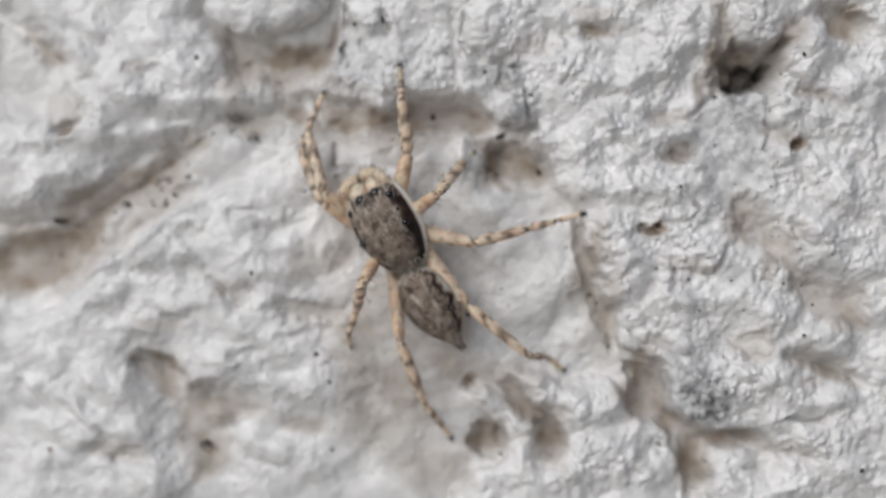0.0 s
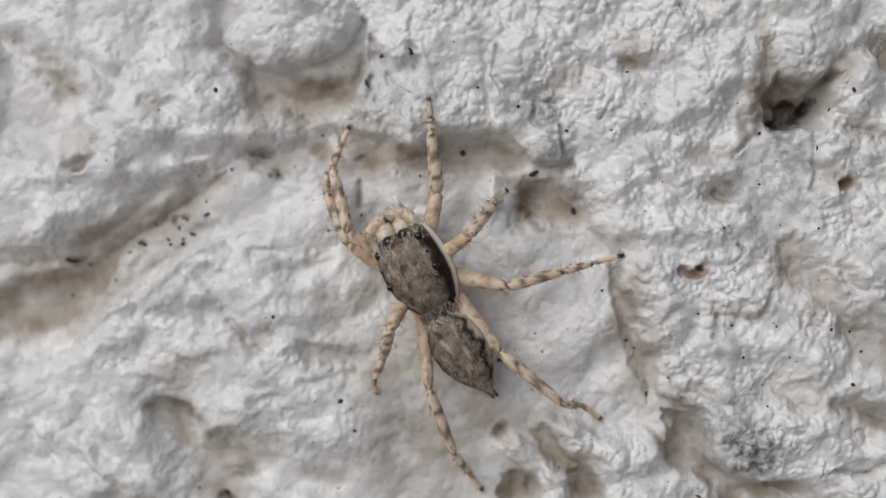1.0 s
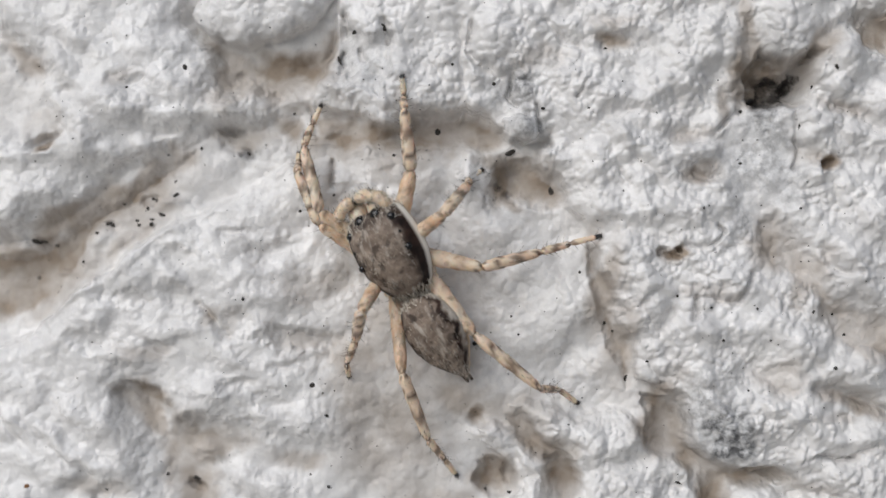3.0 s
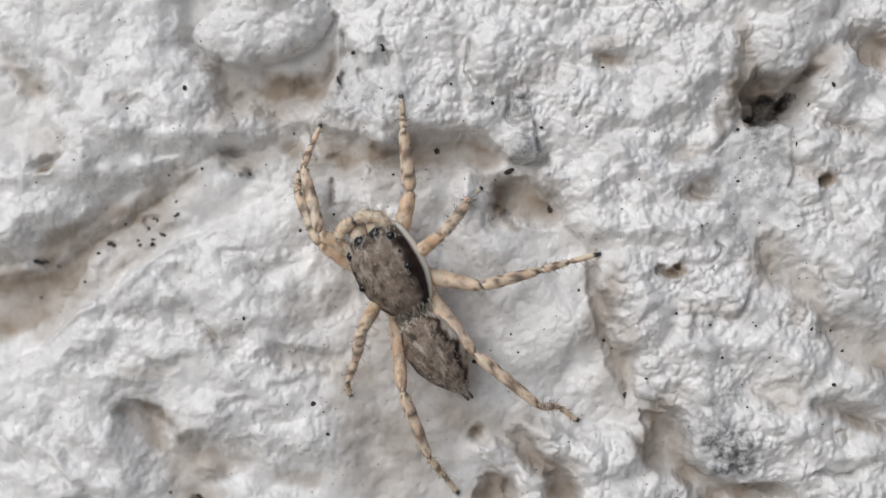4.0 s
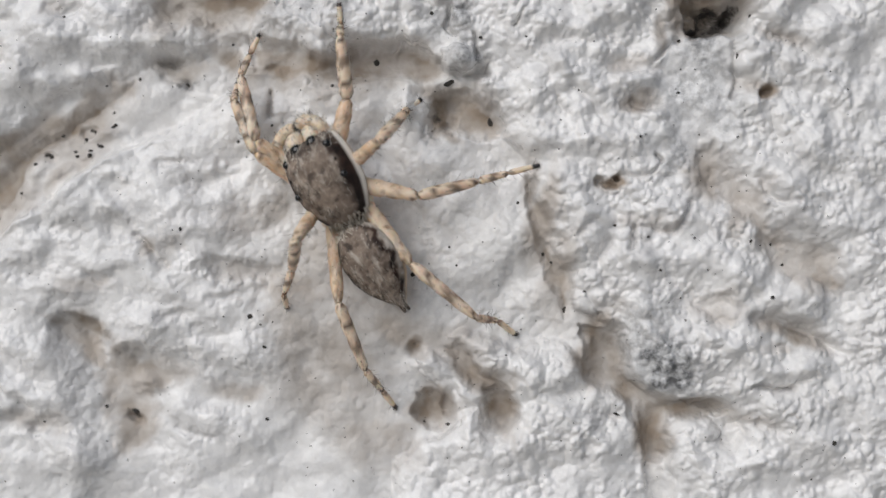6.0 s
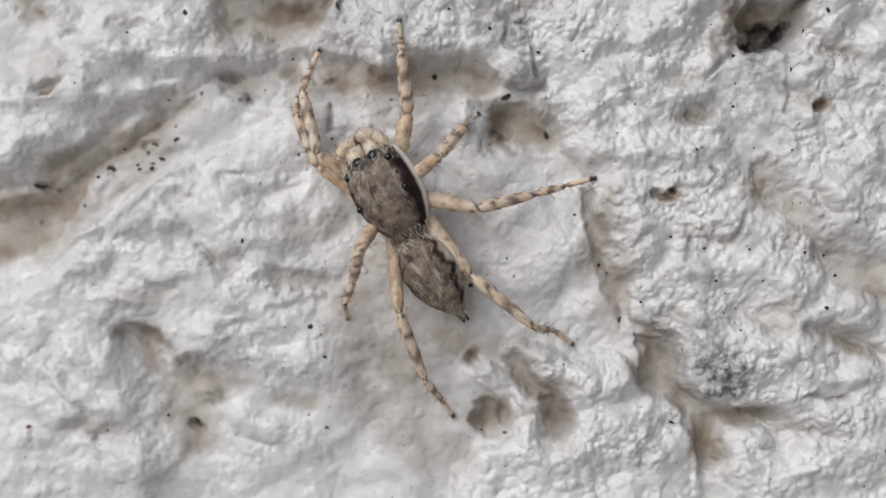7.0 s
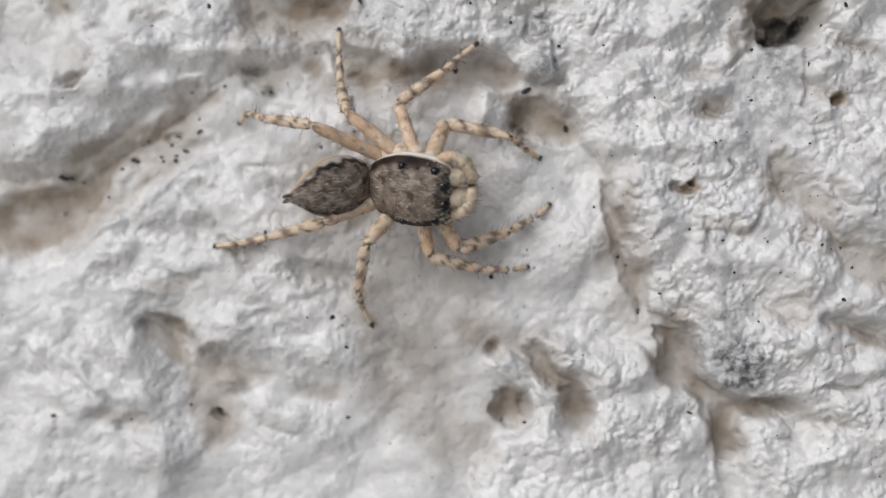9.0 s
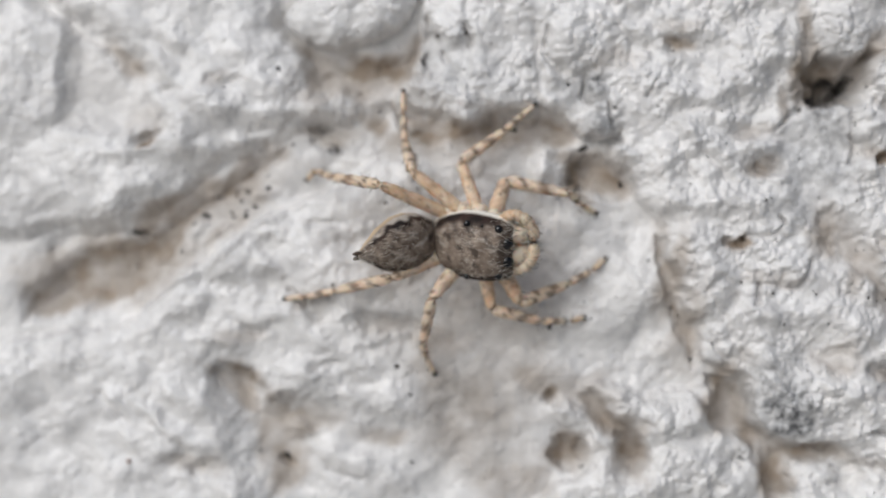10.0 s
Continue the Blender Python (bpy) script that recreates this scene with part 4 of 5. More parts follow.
    h = h + 0.17 * bold * other * crumbs(p, q, 0.46, 25)
    p, q = turned(17)
    h = h + 0.10 * bold * (0.4 + 0.6 * smooth(u0 + 0.5 * v0, -7, 3)) * patch * crumbs(p, q, 0.25, 29)
    p, q = turned(-41)
    h = h + (0.04 + 0.03 * bold) * fbm(p / 0.9, q / 0.9, 47, 3, 0.45)

    mottle = np.clip(0.95 + 0.35 * fbm(u0 / 1.2, v0 / 1.2, 97, 4), 0.5, 1.2)
    far = smooth(np.maximum(np.abs(u0) - 24, np.abs(v0) - 15), 0, 20)
    still = 1 - far
    h = h * still + far * (0.6 * fbm(u0 / 9, v0 / 9, 41, 3) + 0.3)
    return h, np.clip(stain_shade * mottle, 0, 1) * still, np.clip(bare * (2 * mottle - 0.95), 0, 1) * still, np.clip(soot_shade, 0, 1)


def axis(low, high, step, reach_low, reach_high):
    """Even steps over the close-up, then ever wider ones out to the ends of the wall."""
    mid = list(np.arange(low, high + step / 2, step))
    out, here, wide = [], mid[-1], step
    while here < reach_high:
        wide *= 1.22
        here = min(here + wide, reach_high)
        out.append(here)
    back, here, wide = [], mid[0], step
    while here > reach_low:
        wide *= 1.22
        here = max(here - wide, reach_low)
        back.append(here)
    return np.array(back[::-1] + mid + out)


def build_wall():
    us = axis(-22.5, 22.5, 0.042, -2500, 2500)
    vs = axis(-14.0, 14.0, 0.042, -1200, 1500)
    u, v = np.meshgrid(us, vs)
    h, stain_shade, bare, soot_shade = relief(u, v)
    # rough edges lean a little over the hollows beside them
    lean_u = 0.05 * fbm(u / 1.1, v / 1.1, 61, 3)
    lean_v = 0.05 * fbm(u / 1.1, v / 1.1, 67, 3)
    fade = smooth(-np.maximum(np.abs(u) - 21, np.abs(v) - 13), 0, 1)
    n, m = len(us), len(vs)
    co = np.stack([u + lean_u * fade, -h, v + lean_v * fade], -1).reshape(-1, 3) * MM + np.array(HOME)
    k = np.arange(n * m).reshape(m, n)
    quads = np.stack([k[:-1, :-1], k[:-1, 1:], k[1:, 1:], k[1:, :-1]], -1).reshape(-1, 4)
    # the back of the wall, 0.22 m behind, and its four narrow sides
    rim = np.concatenate([k[0, :], k[1:, -1], k[-1, -2::-1], k[-2:0:-1, 0]])
    behind = co[rim].copy()
    behind[:, 1] = 0.22
    first = len(co)
    co = np.concatenate([co, behind])
    r = len(rim)
    a = np.arange(r)
    c = (a + 1) % r
    sides = np.stack([rim[c], rim[a], first + a, first + c], -1)
    quads = np.concatenate([quads, sides])
    mesh = bpy.data.meshes.new("wall")
    mesh.vertices.add(len(co))
    mesh.vertices.foreach_set("co", co.astype(np.float32).ravel())
    loops = np.concatenate([quads.ravel(), (first + a)[::-1]]).astype(np.int32)
    mesh.loops.add(len(loops))
    mesh.loops.foreach_set("vertex_index", loops)
    mesh.polygons.add(len(quads) + 1)
    mesh.polygons.foreach_set("loop_start", np.concatenate([np.arange(len(quads)) * 4, [len(quads) * 4]]).astype(np.int32))
    mesh.polygons.foreach_set("use_smooth", np.ones(len(quads) + 1, bool))
    for name, value in (("stain_shade", stain_shade), ("bare", bare), ("soot_shade", soot_shade)):
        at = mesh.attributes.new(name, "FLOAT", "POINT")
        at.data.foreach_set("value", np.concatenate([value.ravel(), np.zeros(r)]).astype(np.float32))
    mesh.update(calc_edges=True)
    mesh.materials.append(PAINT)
    ob = new("wall_front", mesh)
    tagged(ob, "rough white-painted masonry wall with pits, lumps and dusty hollows", "wall", kind="structure")
    return ob


def height_at(x, y):
    return float(relief(np.array([[float(x)]]), np.array([[float(y)]]))[0][0, 0])


build_wall()


def build_ground():
    bm = bmesh.new()
    bmesh.ops.create_grid(bm, x_segments=24, y_segments=24, size=400)
    for vert in bm.verts:
        vert.co.y -= 399.7
    mesh = bpy.data.meshes.new("ground")
    bm.to_mesh(mesh)
    bm.free()
    mesh.materials.append(CONCRETE)
    tagged(new("ground", mesh), "pale grey concrete yard at the foot of the wall", "ground", kind="structure")


build_ground()


# ---- helpers for small meshes, in millimetres ----
def part(name, bm, mat, parent=None, label=""):
    mesh = bpy.data.meshes.new(name)
    bmesh.ops.scale(bm, vec=(MM, MM, MM), verts=bm.verts)
    bm.normal_update()
    for face in bm.faces:
        face.smooth = True
    bm.to_mesh(mesh)
    bm.free()
    for one in mat if isinstance(mat, (list, tuple)) else [mat]:
        mesh.materials.append(one)
    ob = new(name, mesh)
    if parent:
        ob.parent = parent
    if label:
        ob["label"] = label
    return ob


def layers(bm, *names):
    return [bm.verts.layers.float.new(name) for name in names]


def frame_along(way, up):
    """A turn whose z runs along way and whose x lies as near as may be to up."""
    z = Vector(way).normalized()
    x = Vector(up) - z * Vector(up).dot(z)
    x = x.normalized() if x.length > 1e-6 else z.orthogonal().normalized()
    return Matrix((x, z.cross(x), z)).transposed()


def tube(bm, points, radii, sides=12, paint=None, flat=1.0):
    """A round-ended limb along points; paint(vert, share of the length, angle) may set layers."""
    pts = [Vector(p) for p in points]
    total = sum((b - a).length for a, b in zip(pts, pts[1:]))
    rings, run = [], 0.0
    for k, p in enumerate(pts):
        way = pts[min(k + 1, len(pts) - 1)] - pts[max(k - 1, 0)]
        if k:
            run += (p - pts[k - 1]).length
        turn = frame_along(way, (1, 0.02, 0.01))
        ring = []
        for s in range(sides):
            ang = 2 * math.pi * s / sides
            off = turn @ Vector((math.cos(ang) * radii[k] * flat, math.sin(ang) * radii[k], 0))
            vert = bm.verts.new(p + off)
            if paint:
                paint(vert, run / total, ang)
            ring.append(vert)
        rings.append(ring)
    for a, c in zip(rings, rings[1:]):
        for s in range(sides):
            bm.faces.new((a[s], a[(s + 1) % sides], c[(s + 1) % sides], c[s]))
    bm.faces.new(rings[0][::-1])
    bm.faces.new(rings[-1])
    return rings


def bristle(bm, root, way, length, thick, index=0, sag=0.0):
    """A thin three-sided hair."""
    root, way = Vector(root), Vector(way).normalized()
    turn = frame_along(way, (0.3, 1, 0.2))
    low = [bm.verts.new(root + turn @ Vector((math.cos(a) * thick, math.sin(a) * thick, 0))) for a in (0, 2.1, 4.2)]
    tip = bm.verts.new(root + way * length + Vector((0, 0, -sag)))
    for s in range(3):
        bm.faces.new((low[s], low[(s + 1) % 3], tip)).material_index = index
    return low


# ---- specks of dirt on the paint ----
def dirt_speck(x, y, a, b, turn, seed, mat, label):
    """A crumb of dirt: an uneven, flattened grain half sunk in the paint."""
    dice = random.Random(seed)
    bm = bmesh.new()
    bmesh.ops.create_icosphere(bm, subdivisions=2, radius=1.0)
    for vert in bm.verts:
        vert.co *= 1 + 0.28 * noise.noise(vert.co * 1.6 + Vector((seed * 3.1, 0, 0))) + dice.uniform(-0.07, 0.07)
        vert.co = Vector((vert.co.x * a, vert.co.y * b, vert.co.z * 0.6 * min(a, b)))
    ob = part("dirt_speck", bm, mat)
    deep = height_at(x, y) + 0.1 * min(a, b)
    ob.matrix_world = Matrix.Translation(spot(x, -deep, y)) @ pose(0, 0, 0, 90, 0, 0) @ pose(0, 0, 0, 0, 0, turn)
    tagged(ob, label, "dirt", "dirt specks on the wall")
    return ob


# x, z, half length, half width, turn
dirt_speck(-12.77, 2.70, 0.0773, 0.058, 20, 1, SPECK, "tiny black speck of dirt on the white paint")
dirt_speck(-12.14, 2.02, 0.0966, 0.058, -20, 3, SPECK, "tiny black speck of dirt on the white paint")
dirt_speck(-11.73, 2.52, 0.0677, 0.0966, 20, 4, SPECK, "tiny black speck of dirt on the white paint")
dirt_speck(-10.59, 3.61, 0.0773, 0.0482, 30, 5, SPECK, "tiny black speck of dirt on the white paint")
dirt_speck(-13.16, 1.80, 0.0966, 0.0773, 0, 7, SPECK, "tiny black speck of dirt on the white paint")
dirt_speck(-16.45, 1.25, 0.135, 0.0773, 20, 8, SPECK, "black fleck of dirt on the white paint")
dirt_speck(11.50, 2.98, 0.0482, 0.0386, 0, 13, SPECK, "tiny black speck of dirt on the white paint")
dirt_speck(10.18, 2.52, 0.0482, 0.058, 0, 14, SPECK, "tiny black speck of dirt on the white paint")
dirt_speck(14.45, -1.45, 0.0773, 0.0482, 60, 15, SPECK, "tiny black speck of dirt on the white paint")
dirt_speck(14.86, -1.61, 0.058, 0.0386, 0, 16, SPECK, "tiny black speck of dirt on the white paint")
dirt_speck(-10.05, 8.09, 0.0966, 0.116, 20, 17, SPECK, "black fleck of dirt on the white paint")
dirt_speck(-12.36, 7.27, 0.0773, 0.0773, 0, 18, SPECK, "tiny black speck of dirt on the white paint")
dirt_speck(-5.77, 6.32, 0.058, 0.058, 0, 19, SPECK, "tiny black speck of dirt on the white paint")
dirt_speck(-0.02, 5.59, 0.116, 0.135, 0, 20, SPECK, "black fleck of dirt on the white paint")
dirt_speck(-1.75, 4.64, 0.0677, 0.058, 0, 21, SPECK, "tiny black speck of dirt on the white paint")
dirt_speck(4.55, 3.27, 0.135, 0.174, 10, 22, SPECK, "black fleck of dirt on the white paint")
dirt_speck(2.86, 4.75, 0.232, 0.106, 25, 23, SPECK, "black fleck of dirt on the white paint")
dirt_speck(-4.14, 3.05, 0.0677, 0.058, 0, 24, SPECK, "tiny black speck of dirt on the white paint")
dirt_speck(-5.48, 2.41, 0.0773, 0.0677, 0, 25, SPECK, "tiny black speck of dirt on the white paint")
dirt_speck(-4.98, -4.52, 0.116, 0.106, 0, 27, SPECK, "black fleck of dirt on the white paint")
dirt_speck(-4.57, -4.84, 0.0482, 0.0386, 0, 28, SPECK, "tiny black speck of dirt on the white paint")
dirt_speck(-4.41, -5.73, 0.0966, 0.058, -30, 29, SPECK, "tiny black speck of dirt on the white paint")
dirt_speck(-6.00, -4.52, 0.0386, 0.0386, 0, 30, SPECK, "tiny black speck of dirt on the white paint")
dirt_speck(-7.68, -1.07, 0.058, 0.0966, 0, 31, SPECK, "tiny black speck of dirt on the white paint")
dirt_speck(-7.64, 4.73, 0.309, 0.0773, -12, 32, SPECK, "black fleck of dirt on the white paint")
dirt_speck(-10.91, -8.23, 0.0677, 0.0773, 0, 33, SPECK, "tiny black speck of dirt on the white paint")
dirt_speck(-9.75, -8.43, 0.193, 0.0966, -15, 34, SPECK, "black fleck of dirt on the white paint")
dirt_speck(-13.32, -8.82, 0.058, 0.058, 0, 35, SPECK, "tiny black speck of dirt on the white paint")
dirt_speck(-11.11, 2.25, 0.174, 0.0773, -20, 36, SPECK, "black fleck of dirt on the white paint")
dirt_speck(-11.50, 2.07, 0.0966, 0.058, 0, 37, SPECK, "tiny black speck of dirt on the white paint")
dirt_speck(-13.16, 1.84, 0.116, 0.0966, 0, 38, SPECK, "black fleck of dirt on the white paint")
dirt_speck(-11.41, 2.86, 0.0966, 0.0773, 0, 40, SPECK, "tiny black speck of dirt on the white paint")
dirt_speck(-10.61, 3.02, 0.0773, 0.058, 0, 41, SPECK, "tiny black speck of dirt on the white paint")
dirt_speck(-16.11, 1.20, 0.193, 0.0773, -15, 42, SPECK, "black fleck of dirt on the white paint")
dirt_speck(-15.59, 1.02, 0.0966, 0.0773, 0, 43, SPECK, "tiny black speck of dirt on the white paint")
dirt_speck(-14.30, 0.36, 0.0773, 0.058, 0, 44, SPECK, "tiny black speck of dirt on the white paint")
dirt_speck(-10.89, 4.68, 0.058, 0.0386, 0, 48, SPECK, "tiny black speck of dirt on the white paint")
dirt_speck(-9.50, 4.93, 0.058, 0.0773, 0, 49, SPECK, "tiny black speck of dirt on the white paint")
dirt_speck(6.61, -2.00, 0.0773, 0.0773, 0, 50, SPECK, "tiny black speck of dirt on the white paint")
dirt_speck(6.95, -2.32, 0.058, 0.058, 0, 51, SPECK, "tiny black speck of dirt on the white paint")
dirt_speck(8.16, -3.43, 0.0677, 0.0482, 0, 52, SPECK, "tiny black speck of dirt on the white paint")
dirt_speck(7.48, -4.23, 0.116, 0.174, -40, 53, SPECK, "black fleck of dirt on the white paint")
dirt_speck(11.00, -2.57, 0.058, 0.058, 0, 54, SPECK, "tiny black speck of dirt on the white paint")
dirt_speck(9.27, -0.86, 0.058, 0.058, 0, 55, SPECK, "tiny black speck of dirt on the white paint")
dirt_speck(10.52, -1.30, 0.0773, 0.0482, 0, 56, SPECK, "tiny black speck of dirt on the white paint")
dirt_speck(12.00, -4.52, 0.058, 0.058, 0, 57, SPECK, "tiny black speck of dirt on the white paint")
dirt_speck(15.27, -3.61, 0.0966, 0.0773, -20, 58, SPECK, "tiny black speck of dirt on the white paint")
dirt_speck(12.30, -1.34, 0.0482, 0.0482, 0, 59, SPECK, "tiny black speck of dirt on the white paint")
dirt_speck(12.82, -2.55, 0.0482, 0.0482, 0, 60, SPECK, "tiny black speck of dirt on the white paint")
dirt_speck(2.91, -1.73, 0.0482, 0.0482, 0, 61, SPECK, "tiny black speck of dirt on the white paint")
dirt_speck(3.20, -2.45, 0.0482, 0.0482, 0, 62, SPECK, "tiny black speck of dirt on the white paint")
dirt_speck(5.59, 0.02, 0.058, 0.058, 0, 63, SPECK, "tiny black speck of dirt on the white paint")
dirt_speck(1.93, -8.77, 0.0773, 0.0773, 0, 64, SPECK, "tiny black speck of dirt on the white paint")
dirt_speck(2.91, -8.80, 0.116, 0.0677, -10, 65, SPECK, "black fleck of dirt on the white paint")
dirt_speck(9.52, -8.25, 0.155, 0.058, -15, 66, SPECK, "black fleck of dirt on the white paint")
dirt_speck(17.70, -9.18, 0.0966, 0.0966, 0, 67, SPECK, "tiny black speck of dirt on the white paint")
dirt_speck(5.14, -5.95, 0.0482, 0.0386, 0, 68, SPECK, "tiny black speck of dirt on the white paint")
dirt_speck(15.20, 7.93, 0.0773, 0.116, 20, 69, SPECK, "black fleck of dirt on the white paint")
dirt_speck(11.82, 6.30, 0.116, 0.0773, 0, 70, SPECK, "black fleck of dirt on the white paint")
dirt_speck(7.86, 4.30, 0.0386, 0.116, 0, 71, SPECK, "black fleck of dirt on the white paint")
dirt_speck(1.48, -2.82, 0.0966, 0.0966, 0, 72, SPECK, "tiny black speck of dirt on the white paint")
dirt_speck(2.18, 7.39, 0.0773, 0.0773, 0, 73, SPECK, "tiny black speck of dirt on the white paint")
dirt_speck(4.07, 6.39, 0.0773, 0.058, 0, 74, SPECK, "tiny black speck of dirt on the white paint")
dirt_speck(6.50, 8.73, 0.0773, 0.058, 0, 75, SPECK, "tiny black speck of dirt on the white paint")
dirt_speck(11.73, 4.27, 0.0773, 0.058, 0, 76, SPECK, "tiny black speck of dirt on the white paint")
dirt_speck(0.55, 8.11, 0.058, 0.058, 0, 77, SPECK, "tiny black speck of dirt on the white paint")
dirt_speck(-2.14, 9.57, 0.0966, 0.174, 30, 78, SPECK, "black fleck of dirt on the white paint")
dirt_speck(-3.27, 9.45, 0.174, 0.0773, 40, 79, SPECK, "black fleck of dirt on the white paint")
dirt_speck(-3.91, 8.32, 0.058, 0.27, 15, 80, SPECK, "black fleck of dirt on the white paint")
dirt_speck(13.89, 2.52, 0.058, 0.0386, 0, 81, SPECK, "tiny black speck of dirt on the white paint")
dirt_speck(15.36, -1.57, 0.058, 0.058, 0, 82, SPECK, "tiny black speck of dirt on the white paint")
dirt_speck(-16.45, -0.32, 0.0773, 0.058, 0, 83, SPECK, "tiny black speck of dirt on the white paint")
dirt_speck(-5.09, -8.16, 0.058, 0.0386, 0, 84, SPECK, "tiny black speck of dirt on the white paint")
dirt_speck(-4.36, -8.66, 0.0773, 0.0677, 0, 85, SPECK, "tiny black speck of dirt on the white paint")
dirt_speck(7.18, 3.20, 0.0386, 0.0386, 0, 86, SPECK, "tiny black speck of dirt on the white paint")
dirt_speck(5.82, 6.39, 0.058, 0.0386, 0, 87, SPECK, "tiny black speck of dirt on the white paint")
dirt_speck(14.45, 7.18, 0.0773, 0.0966, 0, 88, SPECK, "tiny black speck of dirt on the white paint")
dirt_speck(13.95, 5.66, 0.058, 0.193, 0, 89, SPECK, "black fleck of dirt on the white paint")
dirt_speck(15.82, -2.36, 0.058, 0.058, 0, 90, SPECK, "tiny black speck of dirt on the white paint")
dirt_speck(-13.34, 1.89, 0.170, 0.100, 10, 100, SPECK, "black fleck of dirt on the white paint")
dirt_speck(-12.05, 1.84, 0.090, 0.070, 0, 101, SPECK, "black fleck of dirt on the white paint")
dirt_speck(-11.51, 1.88, 0.100, 0.090, 30, 102, SPECK, "black fleck of dirt on the white paint")
dirt_speck(-16.40, 1.15, 0.260, 0.080, -12, 103, SPECK, "black fleck of dirt on the white paint")
dirt_speck(-11.11, 2.25, 0.200, 0.060, -30, 104, SPECK, "black fleck of dirt on the white paint")
dirt_speck(-13.74, 1.52, 0.080, 0.060, 0, 105, SPECK, "black fleck of dirt on the white paint")
dirt_speck(-10.52, 3.10, 0.090, 0.070, 0, 106, SPECK, "black fleck of dirt on the white paint")
dirt_speck(-11.56, 2.92, 0.120, 0.080, 0, 107, SPECK, "black fleck of dirt on the white paint")
dirt_speck(-16.52, -8.68, 0.114, 0.0909, 20, 900, RUST, "rust-orange crumb of dirt on the white paint")


def scatter_dust():
    """Countless tiny dark grains caught in the crust."""
    dice = random.Random(77)
    at = np.array([(dice.uniform(-19, 19), dice.uniform(-11.5, 12)) for _ in range(620)])
    deep = relief(at[:, :1], at[:, 1:])[0][:, 0]
    bm = bmesh.new()
    for (x, y), high in zip(at, deep):
        r = dice.choice((0.018, 0.022, 0.026, 0.034))
        made = bmesh.ops.create_icosphere(bm, subdivisions=1, radius=r)["verts"]
        for vert in made:
            vert.co = Vector((vert.co.x * dice.uniform(0.7, 1.4), vert.co.y * 0.6, vert.co.z * dice.uniform(0.7, 1.2))) + Vector((x, -high, y))
    ob = part("dirt_dust", bm, SPECK)
    ob.location = HOME
    tagged(ob, "fine dark dust grains caught in the white paint", "dirt", kind="stuff")


scatter_dust()


# ---- the spider ----
def limb_piece(name, length, r0, r1, bands, parent, seed, claw=False, hairs=10, swell=0.12, pale=0.0):
    """One stiff piece of a leg along its own +z, banded, with bristles."""
    dice = random.Random(seed)
    bm = bmesh.new()
    band, tip, pallor = layers(bm, "band", "claw", "pallor")

    def paint(vert, share, ang):
        wob = 0.05 * math.sin(ang * 2 + seed) + 0.03 * math.sin(ang * 5 + seed * 2)
        vert[band] = max((amount * max(0.0, 1 - (abs(share + wob - mid) / half) ** 4) for mid, half, amount in bands), default=0.0)
        vert[pallor] = pale
        vert[tip] = 1.0 if claw and share > 0.80 else 0.0

    shares = [0, 0.03, 0.09, 0.16, 0.24, 0.32, 0.40, 0.48, 0.56, 0.64, 0.72, 0.80, 0.87, 0.93, 0.98, 1.0]
    radii = []
    for s in shares:
        r = r0 + (r1 - r0) * s + swell * r0 * math.sin(math.pi * min(1, s * 1.1))
        r *= min(1.0, 0.55 + 0.45 * min(s, 1 - s) / 0.08)
        radii.append(r * (1.0 + 0.05 * math.sin(s * 23 + seed)))
    rings = tube(bm, [(0, 0, s * length) for s in shares], radii, 12, paint)

    def rooted(low, s, ang):
        """Ties a hair to the skin beside it."""
        ring = rings[min(range(len(shares)), key=lambda k: abs(shares[k] - s))]
        near = min(ring, key=lambda vert: (vert.co - low[0].co).length)
        bm.faces.new((near, low[0], low[1])).material_index = 0

    for _ in range(hairs):
        s, ang = dice.uniform(0.08, 0.95), dice.uniform(0, 2 * math.pi)
        r = (r0 + (r1 - r0) * s) * 0.9
        out = Vector((math.cos(ang), math.sin(ang), 0))
        rooted(bristle(bm, out * r + Vector((0, 0, s * length)), out + Vector((0, 0, dice.uniform(0.3, 1.1))), dice.uniform(0.14, 0.52), 0.011, dice.choice((1, 2, 2))), s, ang)
    if claw:
        for _ in range(26):
            ang, z = dice.uniform(0, 2 * math.pi), dice.uniform(0.82, 1.0) * length
            out = Vector((math.cos(ang), math.sin(ang), dice.uniform(0.2, 1.4)))
            rooted(bristle(bm, Vector((out.x * r1 * 0.7, out.y * r1 * 0.7, z)), out, dice.uniform(0.05, 0.13), 0.012, 2), z / length, ang)
    return part(name, bm, (LEG, HAIR, DARK_HAIR), parent)


def lathe_body(bm, stations, paint, around=40):
    """A body from stations (y, half width, top, bottom): smooth shell with flat back and steep flanks."""
    rings = []
    for y, w, top, low in stations:
        ring = []
        for s in range(around):
            ang = 2 * math.pi * s / around
            c, n = math.cos(ang), math.sin(ang)
            x = w * math.copysign(abs(n) ** 0.82, n)
            z = (top if c > 0 else -low) * math.copysign(abs(c) ** 0.85, c) * (1 if c > 0 else -1)
            z = top * abs(c) ** 0.85 if c > 0 else low * abs(c) ** 0.9 * -1
            vert = bm.verts.new((x, y, z))
            paint(vert, abs(math.degrees(math.atan2(n, c))), y, n)
            ring.append(vert)
        rings.append(ring)
    for a, c in zip(rings, rings[1:]):
        for s in range(around):
            bm.faces.new((a[s], c[s], c[(s + 1) % around], a[(s + 1) % around]))
    bm.faces.new(rings[0])
    bm.faces.new(rings[-1][::-1])


def between(x, pairs):
    return float(np.interp(x, [p[0] for p in pairs], [p[1] for p in pairs]))


